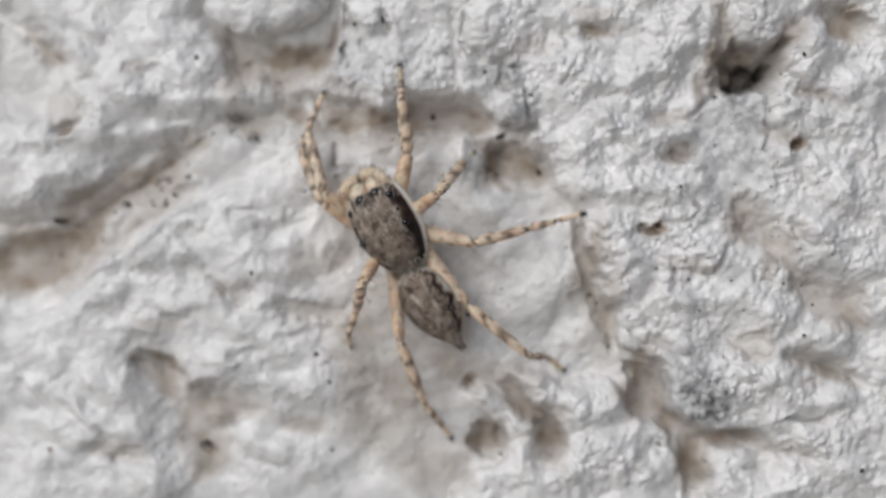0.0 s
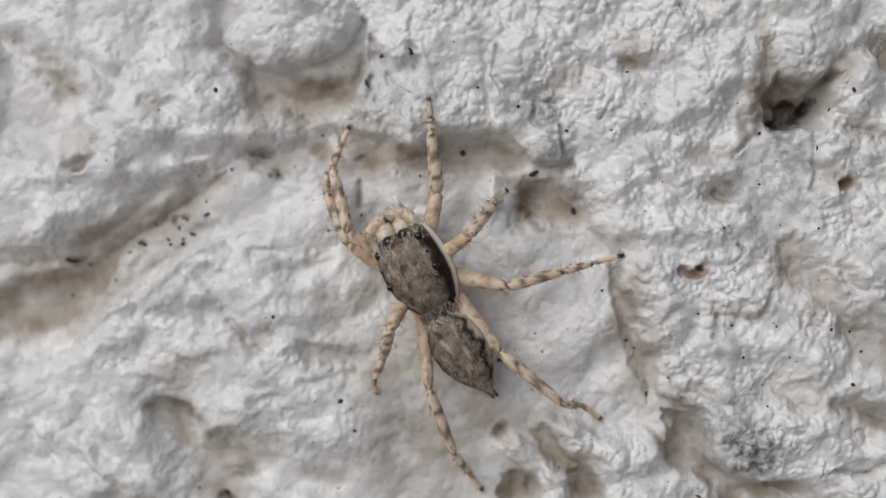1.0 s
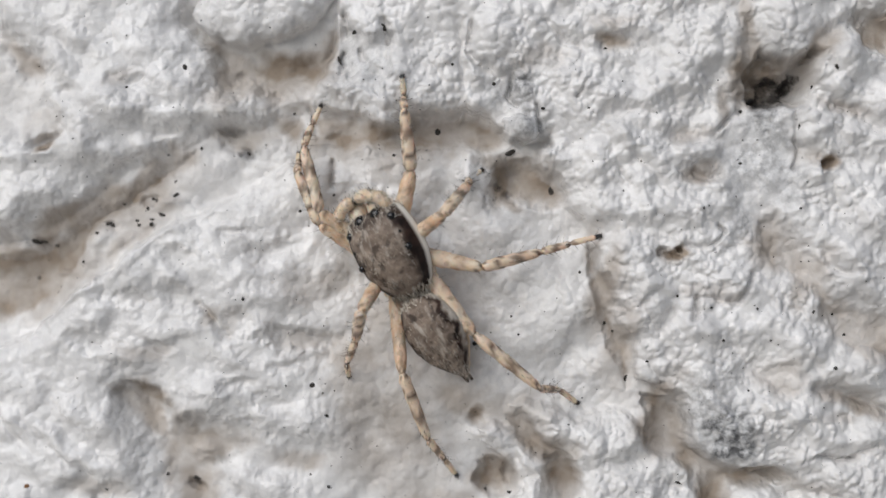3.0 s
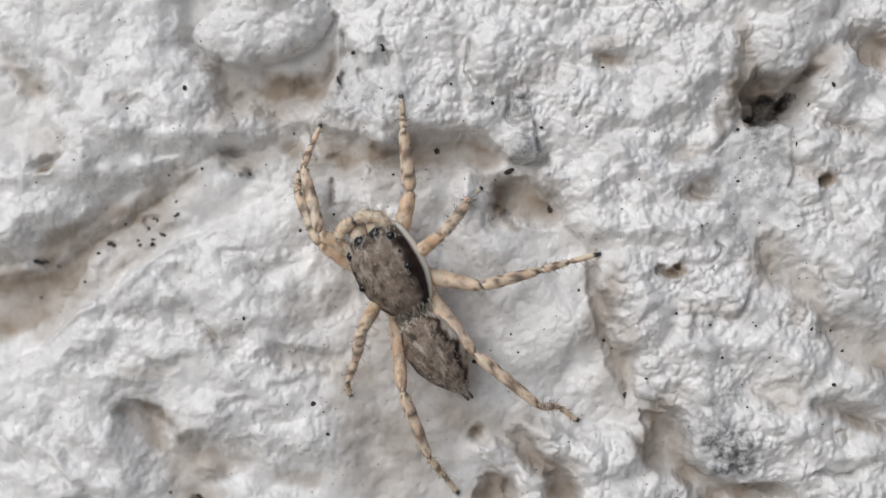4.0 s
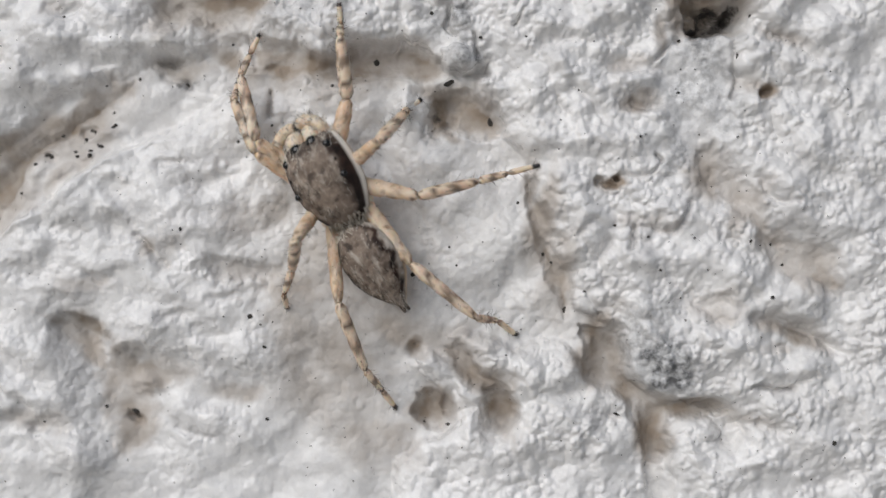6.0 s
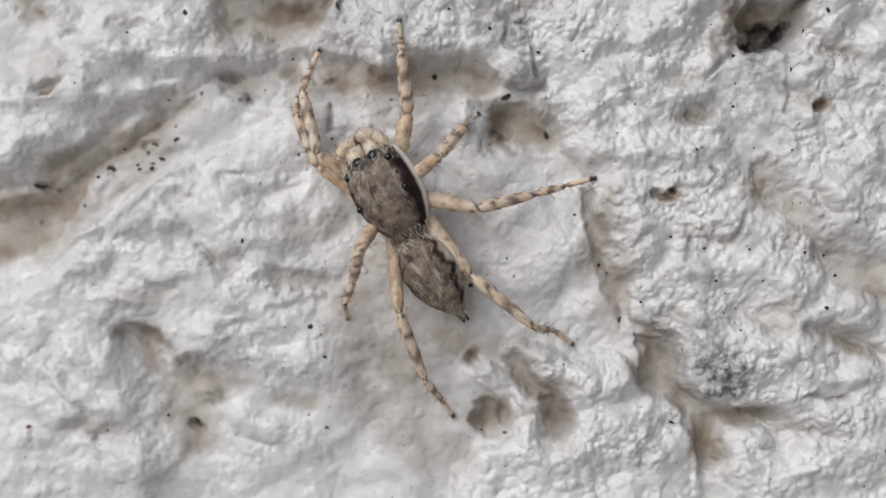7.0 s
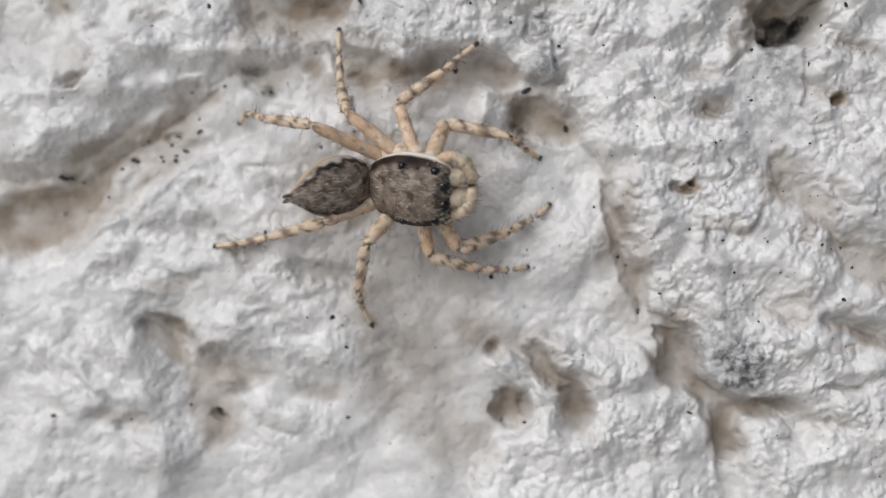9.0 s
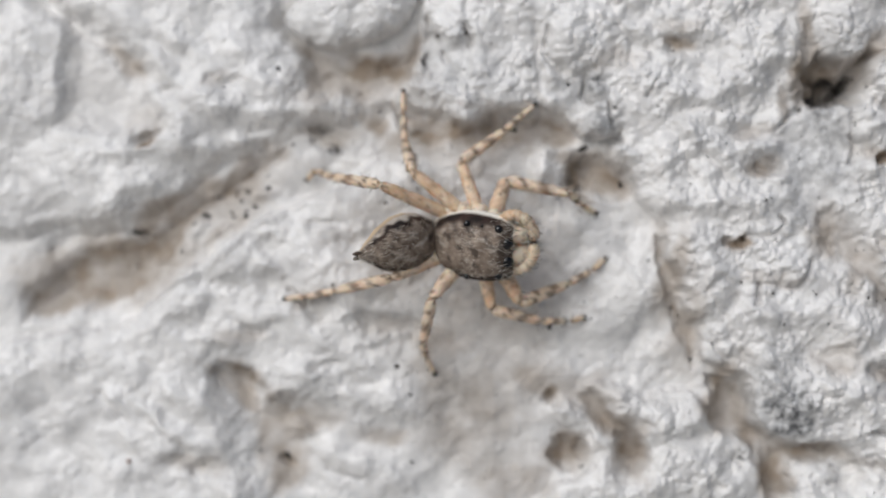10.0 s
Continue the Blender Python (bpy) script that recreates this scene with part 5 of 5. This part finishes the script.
def fur(bm, dice, count, length, thick, index, lean, keep):
    """Short hair combed backwards over the faces that keep() allows."""
    bm.normal_update()
    faces = [f for f in bm.faces if len(f.verts) == 4 and keep(f.calc_center_median())]
    seeds = [(f.calc_center_median().copy(), f.normal.copy(), [v.co.copy() for v in f.verts]) for f in (dice.choice(faces) for _ in range(count))]
    for mid, normal, corners in seeds:
        a, c = dice.random(), dice.random()
        root = corners[0].lerp(corners[1], a).lerp(corners[3].lerp(corners[2], a), c)
        way = normal * dice.uniform(0.08, 0.45) + Vector((dice.uniform(-0.45, 0.45), lean, dice.uniform(-0.2, 0.2)))
        bristle(bm, root - normal * 0.01, way, length * dice.uniform(0.6, 1.3), thick, dice.choice(index))


def build_carapace(parent):
    bm = bmesh.new()
    dark, rim, pale = layers(bm, "dark", "rim", "pale")
    wide = [(0.0, 0.30), (0.10, 0.58), (0.4, 0.95), (0.9, 1.22), (1.5, 1.42), (2.1, 1.47), (2.7, 1.43), (3.2, 1.34), (3.5, 1.22), (3.72, 0.98)]
    high = [(0.0, 0.20), (0.3, 0.55), (0.9, 0.92), (1.6, 1.08), (2.3, 1.12), (2.9, 1.05), (3.4, 0.84), (3.72, 0.45)]
    stations = [(y, between(y, wide), between(y, high), 0.55) for y in [0.0, 0.04, 0.1, 0.18, *np.linspace(0.28, 3.4, 36), 3.5, 3.58, 3.65, 3.70, 3.72]]

    def paint(vert, ang, y, side):
        wob = 5 * math.sin(y * 4.1 + side) + 4 * math.sin(y * 9.7 - side * 2)
        vert[dark] = float(smooth(np.float64(ang + wob), 36, 50) * (1 - smooth(np.float64(ang), 72, 76))) * min(1, max(0.3, (3.9 - y) / 0.9))
        vert[rim] = float(smooth(np.float64(ang), 74, 77) * (1 - smooth(np.float64(ang), 90, 94))) * (0.6 + 0.4 * min(1, max(0, y - 0.3)))
        vert[pale] = float(smooth(np.float64(ang), 90, 94))
        if y < 0.25:
            vert[dark] = max(vert[dark], 0.6)
        vert[dark] = max(vert[dark], 0.5 * float(smooth(np.float64(y + 0.06 * math.sin(ang * 0.2)), 3.22, 3.42)) * (1 if ang < 74 else 0))

    lathe_body(bm, stations, paint)
    dice = random.Random(31)
    fur(bm, dice, 260, 0.34, 0.012, (3, 3, 1, 2), -0.9, lambda p: p.z > 0.80 and math.sin(p.x * 4.1 + p.y * 2.3) + math.sin(p.y * 3.7) > -0.2)
    fur(bm, dice, 130, 0.46, 0.018, (1, 1, 1, 3), -1.0, lambda p: p.z > 0.1 and p.y < 0.45)
    fur(bm, dice, 60, 0.22, 0.012, (1,), 0.5, lambda p: p.z > 0.3 and p.y > 2.9)
    fur(bm, dice, 200, 0.38, 0.011, (1, 1, 1, 2), 0.9, lambda p: p.y > 3.25)
    body = part("carapace", bm, (BACK, HAIR, DARK_HAIR, GREY_HAIR), parent, "grey-brown hairy carapace with dark flanks and cream rim")
    for side in (-1, 1):
        for x, y, z, r in ((0.38, 3.52, 0.42, 0.29), (0.98, 3.24, 0.58, 0.19), (1.12, 1.95, 0.80, 0.15), (1.10, 2.60, 0.80, 0.06)):
            eye = bmesh.new()
            bmesh.ops.create_uvsphere(eye, u_segments=20, v_segments=12, radius=r)
            ob = part("eye", eye, EYE, body, "glossy black eye")
            ob.location = Vector((side * x, y, z)) * MM
    body.matrix_basis = pose(0.00018, -0.00006, 0, 0, 0, -2)
    return body


def build_abdomen(parent):
    bm = bmesh.new()
    dark, rim, pale = layers(bm, "dark", "rim", "pale")
    wide = [(-3.8, 0.10), (-3.65, 0.20), (-3.25, 0.50), (-2.65, 0.92), (-2.0, 1.18), (-1.4, 1.22), (-0.8, 1.08), (-0.3, 0.82), (-0.05, 0.46), (0.05, 0.2)]
    high = [(-3.8, 0.08), (-3.3, 0.38), (-2.8, 0.66), (-1.9, 0.86), (-1.2, 0.88), (-0.5, 0.70), (-0.1, 0.40), (0.05, 0.2)]
    stations = [(y, between(y, wide), between(y, high), between(y, high) * 0.8) for y in [-3.8, -3.76, *np.linspace(-3.65, -0.1, 42), -0.04, 0.02, 0.05]]

    def paint(vert, ang, y, side):
        wob = 7 * math.sin(y * 5.3 + side * 2) + 5 * math.sin(y * 11.1 - side)
        line = float(smooth(np.float64(ang + wob), 43, 49) * (1 - smooth(np.float64(ang + wob), 62, 67)))
        spots = float(smooth(np.float64(math.sin(y * 7.0 + 0.6 * math.sin(ang * 0.12))) * math.sin(ang * 0.115 + 0.4), 0.72, 0.95))
        chevron = float(smooth(np.float64(math.sin((y + ang * 0.012) * 8.5)), 0.80, 0.97)) * (0.22 if 8 < ang < 42 else 0.0)
        vert[dark] = max(line * (1.0 if y > -3.3 else 0.6), 0.6 * spots * (1 if ang < 60 else 0), chevron)
        vert[rim] = float(smooth(np.float64(ang + wob), 65, 70) * (1 - smooth(np.float64(ang), 82, 88))) * (0.35 if y > -2.4 else 0.1)
        vert[pale] = float(smooth(np.float64(ang), 82, 90))

    lathe_body(bm, stations, paint)
    dice = random.Random(32)
    fur(bm, dice, 220, 0.30, 0.012, (3, 3, 1, 2), -1.0, lambda p: p.z > 0.55)
    fur(bm, dice, 130, 0.42, 0.018, (1,), 0.5, lambda p: p.z > 0.1 and p.y > -0.4)
    fur(bm, dice, 60, 0.42, 0.009, (1,), -1.2, lambda p: p.y < -3.1)

    def brown(vert, share, ang):
        vert[dark] = 0.7

    for x in (-0.09, 0.09):
        tube(bm, [(x, -3.65, 0.0), (x, -3.85, -0.02), (x * 1.2, -4.0, -0.04)], [0.10, 0.09, 0.05], 8, brown)
    return part("abdomen", bm, (BACK, HAIR, DARK_HAIR, GREY_HAIR), parent, "grey-brown abdomen tapering to a point, dark wavy edges")


def build_chelicera(parent, side):
    """A cream jaw under the front eyes."""
    bm = bmesh.new()
    band, tip, pallor = layers(bm, "band", "claw", "pallor")

    def paint(vert, share, ang):
        vert[pallor] = 0.5
        vert[tip] = 1.0 if share > 0.93 else 0.0

    tube(bm, [(0, -0.25, 0.34), (0, -0.05, 0.32), (0, 0.18, 0.16), (0, 0.30, -0.12), (0, 0.26, -0.45), (-side * 0.05, 0.14, -0.75)], [0.26, 0.36, 0.40, 0.40, 0.32, 0.14], 16, paint)
    dice = random.Random(60 + side)
    for _ in range(90):
        x, z = dice.uniform(-0.35, 0.35), dice.uniform(-0.2, 0.3)
        bristle(bm, (x, 0.40 - 0.5 * z, z), (x * 0.6, 1.0, dice.uniform(-0.2, 0.5)), dice.uniform(0.15, 0.4), 0.012, dice.choice((1, 1, 2)))
    ob = part("chelicera", bm, (LEG, HAIR, DARK_HAIR), parent, "cream hairy jaw")
    ob.location = Vector((side * 0.44 + 0.1, 3.62, -0.34)) * MM
    return ob


def build_palp(parent, side):
    """A short feeler, bent inwards, thick with pale hair."""
    bm = bmesh.new()
    band, tip, pallor = layers(bm, "band", "claw", "pallor")

    def paint(vert, share, ang):
        vert[pallor] = 0.08
        vert[band] = max(0.0, 0.5 - abs(share - 0.36) / 0.05, 0.5 - abs(share - 0.56) / 0.06)
        vert[tip] = 1.0 if share > 0.95 else 0.0

    pts = [(0, -0.1, 0), (0.22, 0.18, 0.15), (0.26, 0.45, 0.24), (0.12, 0.72, 0.26), (-0.14, 0.90, 0.20), (-0.44, 0.96, 0.10), (-0.78, 0.92, 0.0)]
    fine = [Vector(a).lerp(Vector(c), k / 4) for a, c in zip(pts, pts[1:]) for k in range(4)] + [Vector(pts[-1])]
    grow = [(0, 0.20), (4, 0.27), (9, 0.27), (10, 0.24), (11, 0.28), (15, 0.28), (16, 0.25), (18, 0.30), (21, 0.28), (23, 0.19), (24, 0.10)]
    tube(bm, [(p.x * side * 1.15, p.y * 1.3, p.z) for p in fine], [0.88 * between(k, grow) for k in range(len(fine))], 14, paint)
    bm.normal_update()
    dice = random.Random(40 + side)
    faces = [(f.calc_center_median().copy(), f.normal.copy()) for f in bm.faces if len(f.verts) == 4]
    for _ in range(420):
        mid, normal = dice.choice(faces)
        jig = Vector((dice.uniform(-0.1, 0.1), dice.uniform(-0.1, 0.1), dice.uniform(-0.1, 0.1)))
        bristle(bm, mid + jig - normal * 0.05, normal + Vector((-side * 0.4, 0.7, 0)) + jig * 3, dice.uniform(0.12, 0.36), 0.011, dice.choice((1, 1, 2)))
    return part("pedipalp", bm, (LEG, HAIR, DARK_HAIR), parent, "pale hairy feeler")


def build_sternum(parent):
    """The pale underside with the eight hips."""
    bm = bmesh.new()
    band, tip, pallor = layers(bm, "band", "claw", "pallor")
    tube(bm, [(0, y, -0.45) for y in (0.1, 0.3, 0.6, 1.0, 1.5, 2.0, 2.5, 2.9, 3.1)], [0.25, 0.5, 0.7, 0.8, 0.85, 0.8, 0.7, 0.45, 0.2], 16, None, 0.6)

    def hip(vert, share, ang):
        vert[pallor] = 0.55

    for side in (-1, 1):
        for x, y, z in ((0.75, 2.55, -0.35), (0.9, 1.95, -0.4), (0.9, 1.3, -0.4), (0.75, 0.65, -0.4)):
            mid, end = Vector((side * 0.35, 1.6 + (y - 1.6) * 0.75, -0.45)), Vector((side * x, y, z))
            out = (end - mid).normalized()
            tube(bm, [mid, mid.lerp(end, 0.5), end, end + out * 0.30, end + out * 0.48], [0.30, 0.36, 0.38, 0.34, 0.18], 14, hip)
    return part("sternum", bm, (LEG, HAIR, DARK_HAIR), parent, "pale tan underside with short hips")


def body_turn(heading, roll, pitch):
    """x to the spider's right, y forwards, z off its back, on an upright wall. Degrees."""
    h, p, r = radians(heading), radians(pitch), radians(roll)
    ahead, out = Vector((math.cos(h), 0, math.sin(h))), Vector((0, -1, 0))
    f = ahead * math.cos(p) + out * math.sin(p)
    d = out * math.cos(p) - ahead * math.sin(p)
    right = f.cross(d)
    d = d * math.cos(r) - right * math.sin(r)
    return Matrix((f.cross(d), f, d)).transposed()


def body_pose(x, out, z, heading, roll, pitch):
    return Matrix.Translation(spot(x, -out, z)) @ body_turn(heading, roll, pitch).to_4x4()


spider = new("jumping_spider")
spider.empty_display_size = 0.002
tagged(spider, "small tan jumping spider with banded legs on the white wall", "spider")
FIRST = body_pose(-0.933, 1.500, -0.902, 121, 27, 4)   # head up, to the left
THEN = body_pose(-3.455, 1.800, 1.096, -6, -20, 24)   # after its sudden turn, head to the right
carapace = build_carapace(spider)
abdomen = build_abdomen(spider)
build_sternum(spider)
build_chelicera(spider, -1), build_chelicera(spider, 1)
palps = [build_palp(spider, side) for side in (-1, 1)]
# joints of each leg in the spider's own space before and after the turn: hip, knee, ankle, foot joint, toe
LEGS = []


def footed(joints, m):
    """Sets the toe down on the paint, and lowers or lifts the joint above it by half as much."""
    toe = (m @ (joints[4] * MM) - HOME) / MM
    gap = height_at(toe.x, toe.z) + 0.06 + toe.y
    shift = m.to_3x3().inverted() @ Vector((0, -gap, 0))
    return joints[:3] + [joints[3] + 0.5 * shift, joints[4] + shift]


def leg_joints(*numbers):
    pts = [Vector(numbers[k:k + 3]) for k in range(0, 30, 3)]
    LEGS.append((footed(pts[:5], FIRST), footed(pts[5:], THEN)))


leg_joints(-0.750, 2.550, -0.350, -1.369, 4.627, 0.618, -1.033, 7.177, -0.486, -0.743, 7.739, -1.462, -0.290, 8.228, -2.134, -0.750, 2.550, -0.350, -1.819, 2.269, -2.450, -1.318, 4.970, -2.980, -0.604, 5.090, -3.890, -0.076, 5.548, -4.526)
leg_joints(-0.900, 1.950, -0.400, -1.544, 4.243, 0.710, -1.459, 6.443, 0.248, -1.762, 6.738, -0.719, -1.984, 7.125, -1.502, -0.900, 1.950, -0.400, -2.701, 0.578, -1.731, -3.845, 2.119, -2.907, -4.162, 2.335, -3.890, -4.592, 2.840, -4.501)
leg_joints(-0.900, 1.300, -0.400, -1.044, 0.625, 2.286, -2.589, -0.345, 1.160, -3.601, -1.023, 0.993, -4.239, -1.625, 0.307, -0.900, 1.300, -0.400, -2.669, -0.762, 0.158, -3.410, -1.870, -1.521, -4.442, -2.172, -2.116, -5.415, -2.369, -2.622)
leg_joints(-0.750, 0.650, -0.400, -1.568, -2.334, 1.145, -2.261, -5.185, 0.888, -2.306, -6.292, 0.549, -2.380, -7.241, 0.272, -0.750, 0.650, -0.400, -2.470, -1.476, 1.719, -2.282, -4.221, 0.673, -2.379, -5.294, 0.251, -1.756, -6.007, -0.042)
leg_joints(0.750, 2.550, -0.350, 2.240, 4.227, -0.890, 3.242, 6.414, -1.111, 2.970, 6.800, -2.177, 3.280, 7.565, -2.413, 0.750, 2.550, -0.350, 2.800, 3.587, -0.554, 2.420, 5.029, -2.455, 2.012, 5.802, -3.226, 1.548, 6.246, -3.798)
leg_joints(0.900, 1.950, -0.400, 3.040, 2.210, 0.260, 3.644, 2.658, -1.822, 3.160, 2.748, -2.978, 3.737, 2.786, -3.487, 0.900, 1.950, -0.400, 3.047, 2.539, -0.043, 3.773, 4.250, -1.246, 3.894, 5.289, -1.944, 3.813, 5.897, -2.413)
leg_joints(0.900, 1.300, -0.400, 2.828, -0.360, -0.707, 4.666, -1.062, -2.143, 5.607, -1.395, -2.864, 6.657, -1.754, -3.464, 0.900, 1.300, -0.400, 2.152, 0.666, 1.744, 4.416, -0.069, 1.229, 5.265, -0.394, 0.400, 6.356, -0.307, -0.229)
leg_joints(0.750, 0.650, -0.400, 1.418, -2.432, 0.000, 2.428, -5.550, -0.470, 2.548, -6.178, -1.637, 2.835, -7.133, -1.907, 0.750, 0.650, -0.400, 1.205, -0.764, 2.408, 2.350, -3.793, 1.715, 2.631, -5.037, 2.093, 2.731, -6.022, 2.394)
DARKS = [
    [(0.97, 0.04, 0.8), (0.66, 0.05, 0.35), (0.30, 0.04, 0.2)],
    [(0.01, 0.03, 0.9), (0.29, 0.04, 0.95), (0.62, 0.10, 0.75), (0.97, 0.04, 1.0)],
    [(0.03, 0.05, 0.7), (0.48, 0.15, 0.75), (0.95, 0.08, 1.0)],
    [(0.08, 0.12, 0.6)],
]


def local_frame(a, b):
    """The pose of a limb piece that starts at a and points to b, in the spider's space."""
    return Matrix.Translation(a * MM) @ frame_along(b - a, Vector((0, 0.15, 1))).to_4x4()


def limb_frames(joints):
    """The femur in the spider's space, then the other pieces in the femur's."""
    made = [local_frame(a, b) for a, b in zip(joints, joints[1:])]
    return [made[0]] + [made[0].inverted() @ m for m in made[1:]]


legs = []
for number, (before, after) in enumerate(LEGS):
    sizes = [(b - a).length for a, b in zip(before, before[1:])]
    front = number % 4 == 0
    thick = 1.08 if front else 0.9
    stout = 1.3 if number > 5 else 1.0
    femur = limb_piece("leg", sizes[0], 0.29 * thick * stout, 0.25 * thick, DARKS[0], spider, 100 + number, hairs=34, pale=0.3 if number > 5 else 0.1)
    femur["label"] = "tan leg with brown bands and a dark foot"
    pieces = [femur]
    for name, size, r0, r1, bands, claw in (("tibia", sizes[1], 0.255 * thick, 0.18, DARKS[1], False), ("metatarsus", sizes[2], 0.155, 0.115, DARKS[2], False), ("tarsus", sizes[3], 0.115, 0.085, DARKS[3], True)):
        pieces.append(limb_piece(name, size, r0, r1, bands, femur, 200 + number * 7 + len(name), claw, hairs=36 if not claw else 10, pale=0.42))
    legs.append(pieces)


# ---- what moves: the spider turns about in a blink ----
def motions():
    still, jump, done = 0.0, 8.40, 8.50
    middle = Matrix.Translation(FIRST.translation.lerp(THEN.translation, 0.5) + Vector((0, -0.8 * MM, 0))) @ FIRST.to_quaternion().slerp(THEN.to_quaternion(), 0.5).to_matrix().to_4x4()
    walk(spider, [(still, FIRST), (8.3, FIRST), (jump, FIRST), (8.45, middle), (done, THEN), (8.6, THEN), (10.0, THEN)])
    for (before, after), pieces in zip(LEGS, legs):
        for ob, a, b in zip(pieces, limb_frames(before), limb_frames(after)):
            half = Matrix.Translation(a.translation.lerp(b.translation, 0.5)) @ a.to_quaternion().slerp(b.to_quaternion(), 0.5).to_matrix().to_4x4()
            walk(ob, [(still, a), (8.3, a), (jump, a), (8.45, half), (done, b), (8.6, b), (10.0, b)])
    bent = pose(0, 0, 0, -63, 0, 2)
    rest = pose(0, 0, 0, 0, 0, 3)
    walk(abdomen, [(still, rest), (8.3, rest), (jump, rest), (done, bent), (8.6, bent), (10.0, bent)])
    for ob, side in zip(palps, (-1, 1)):
        at = Vector((side * 0.86, 3.12, -0.10)) * MM
        up, down = Matrix.Translation(at) @ pose(0, 0, 0, 6, 0, 0), Matrix.Translation(at) @ pose(0, 0, 0, -14, 0, 0)
        walk(ob, [(0.0, down), (2.0, down), (2.5, up), (4.5, up), (5.0, down), (7.5, down), (8.3, up), (8.4, up), (8.5, down), (8.7, up), (9.0, down), (9.5, up), (10.0, down)])


motions()
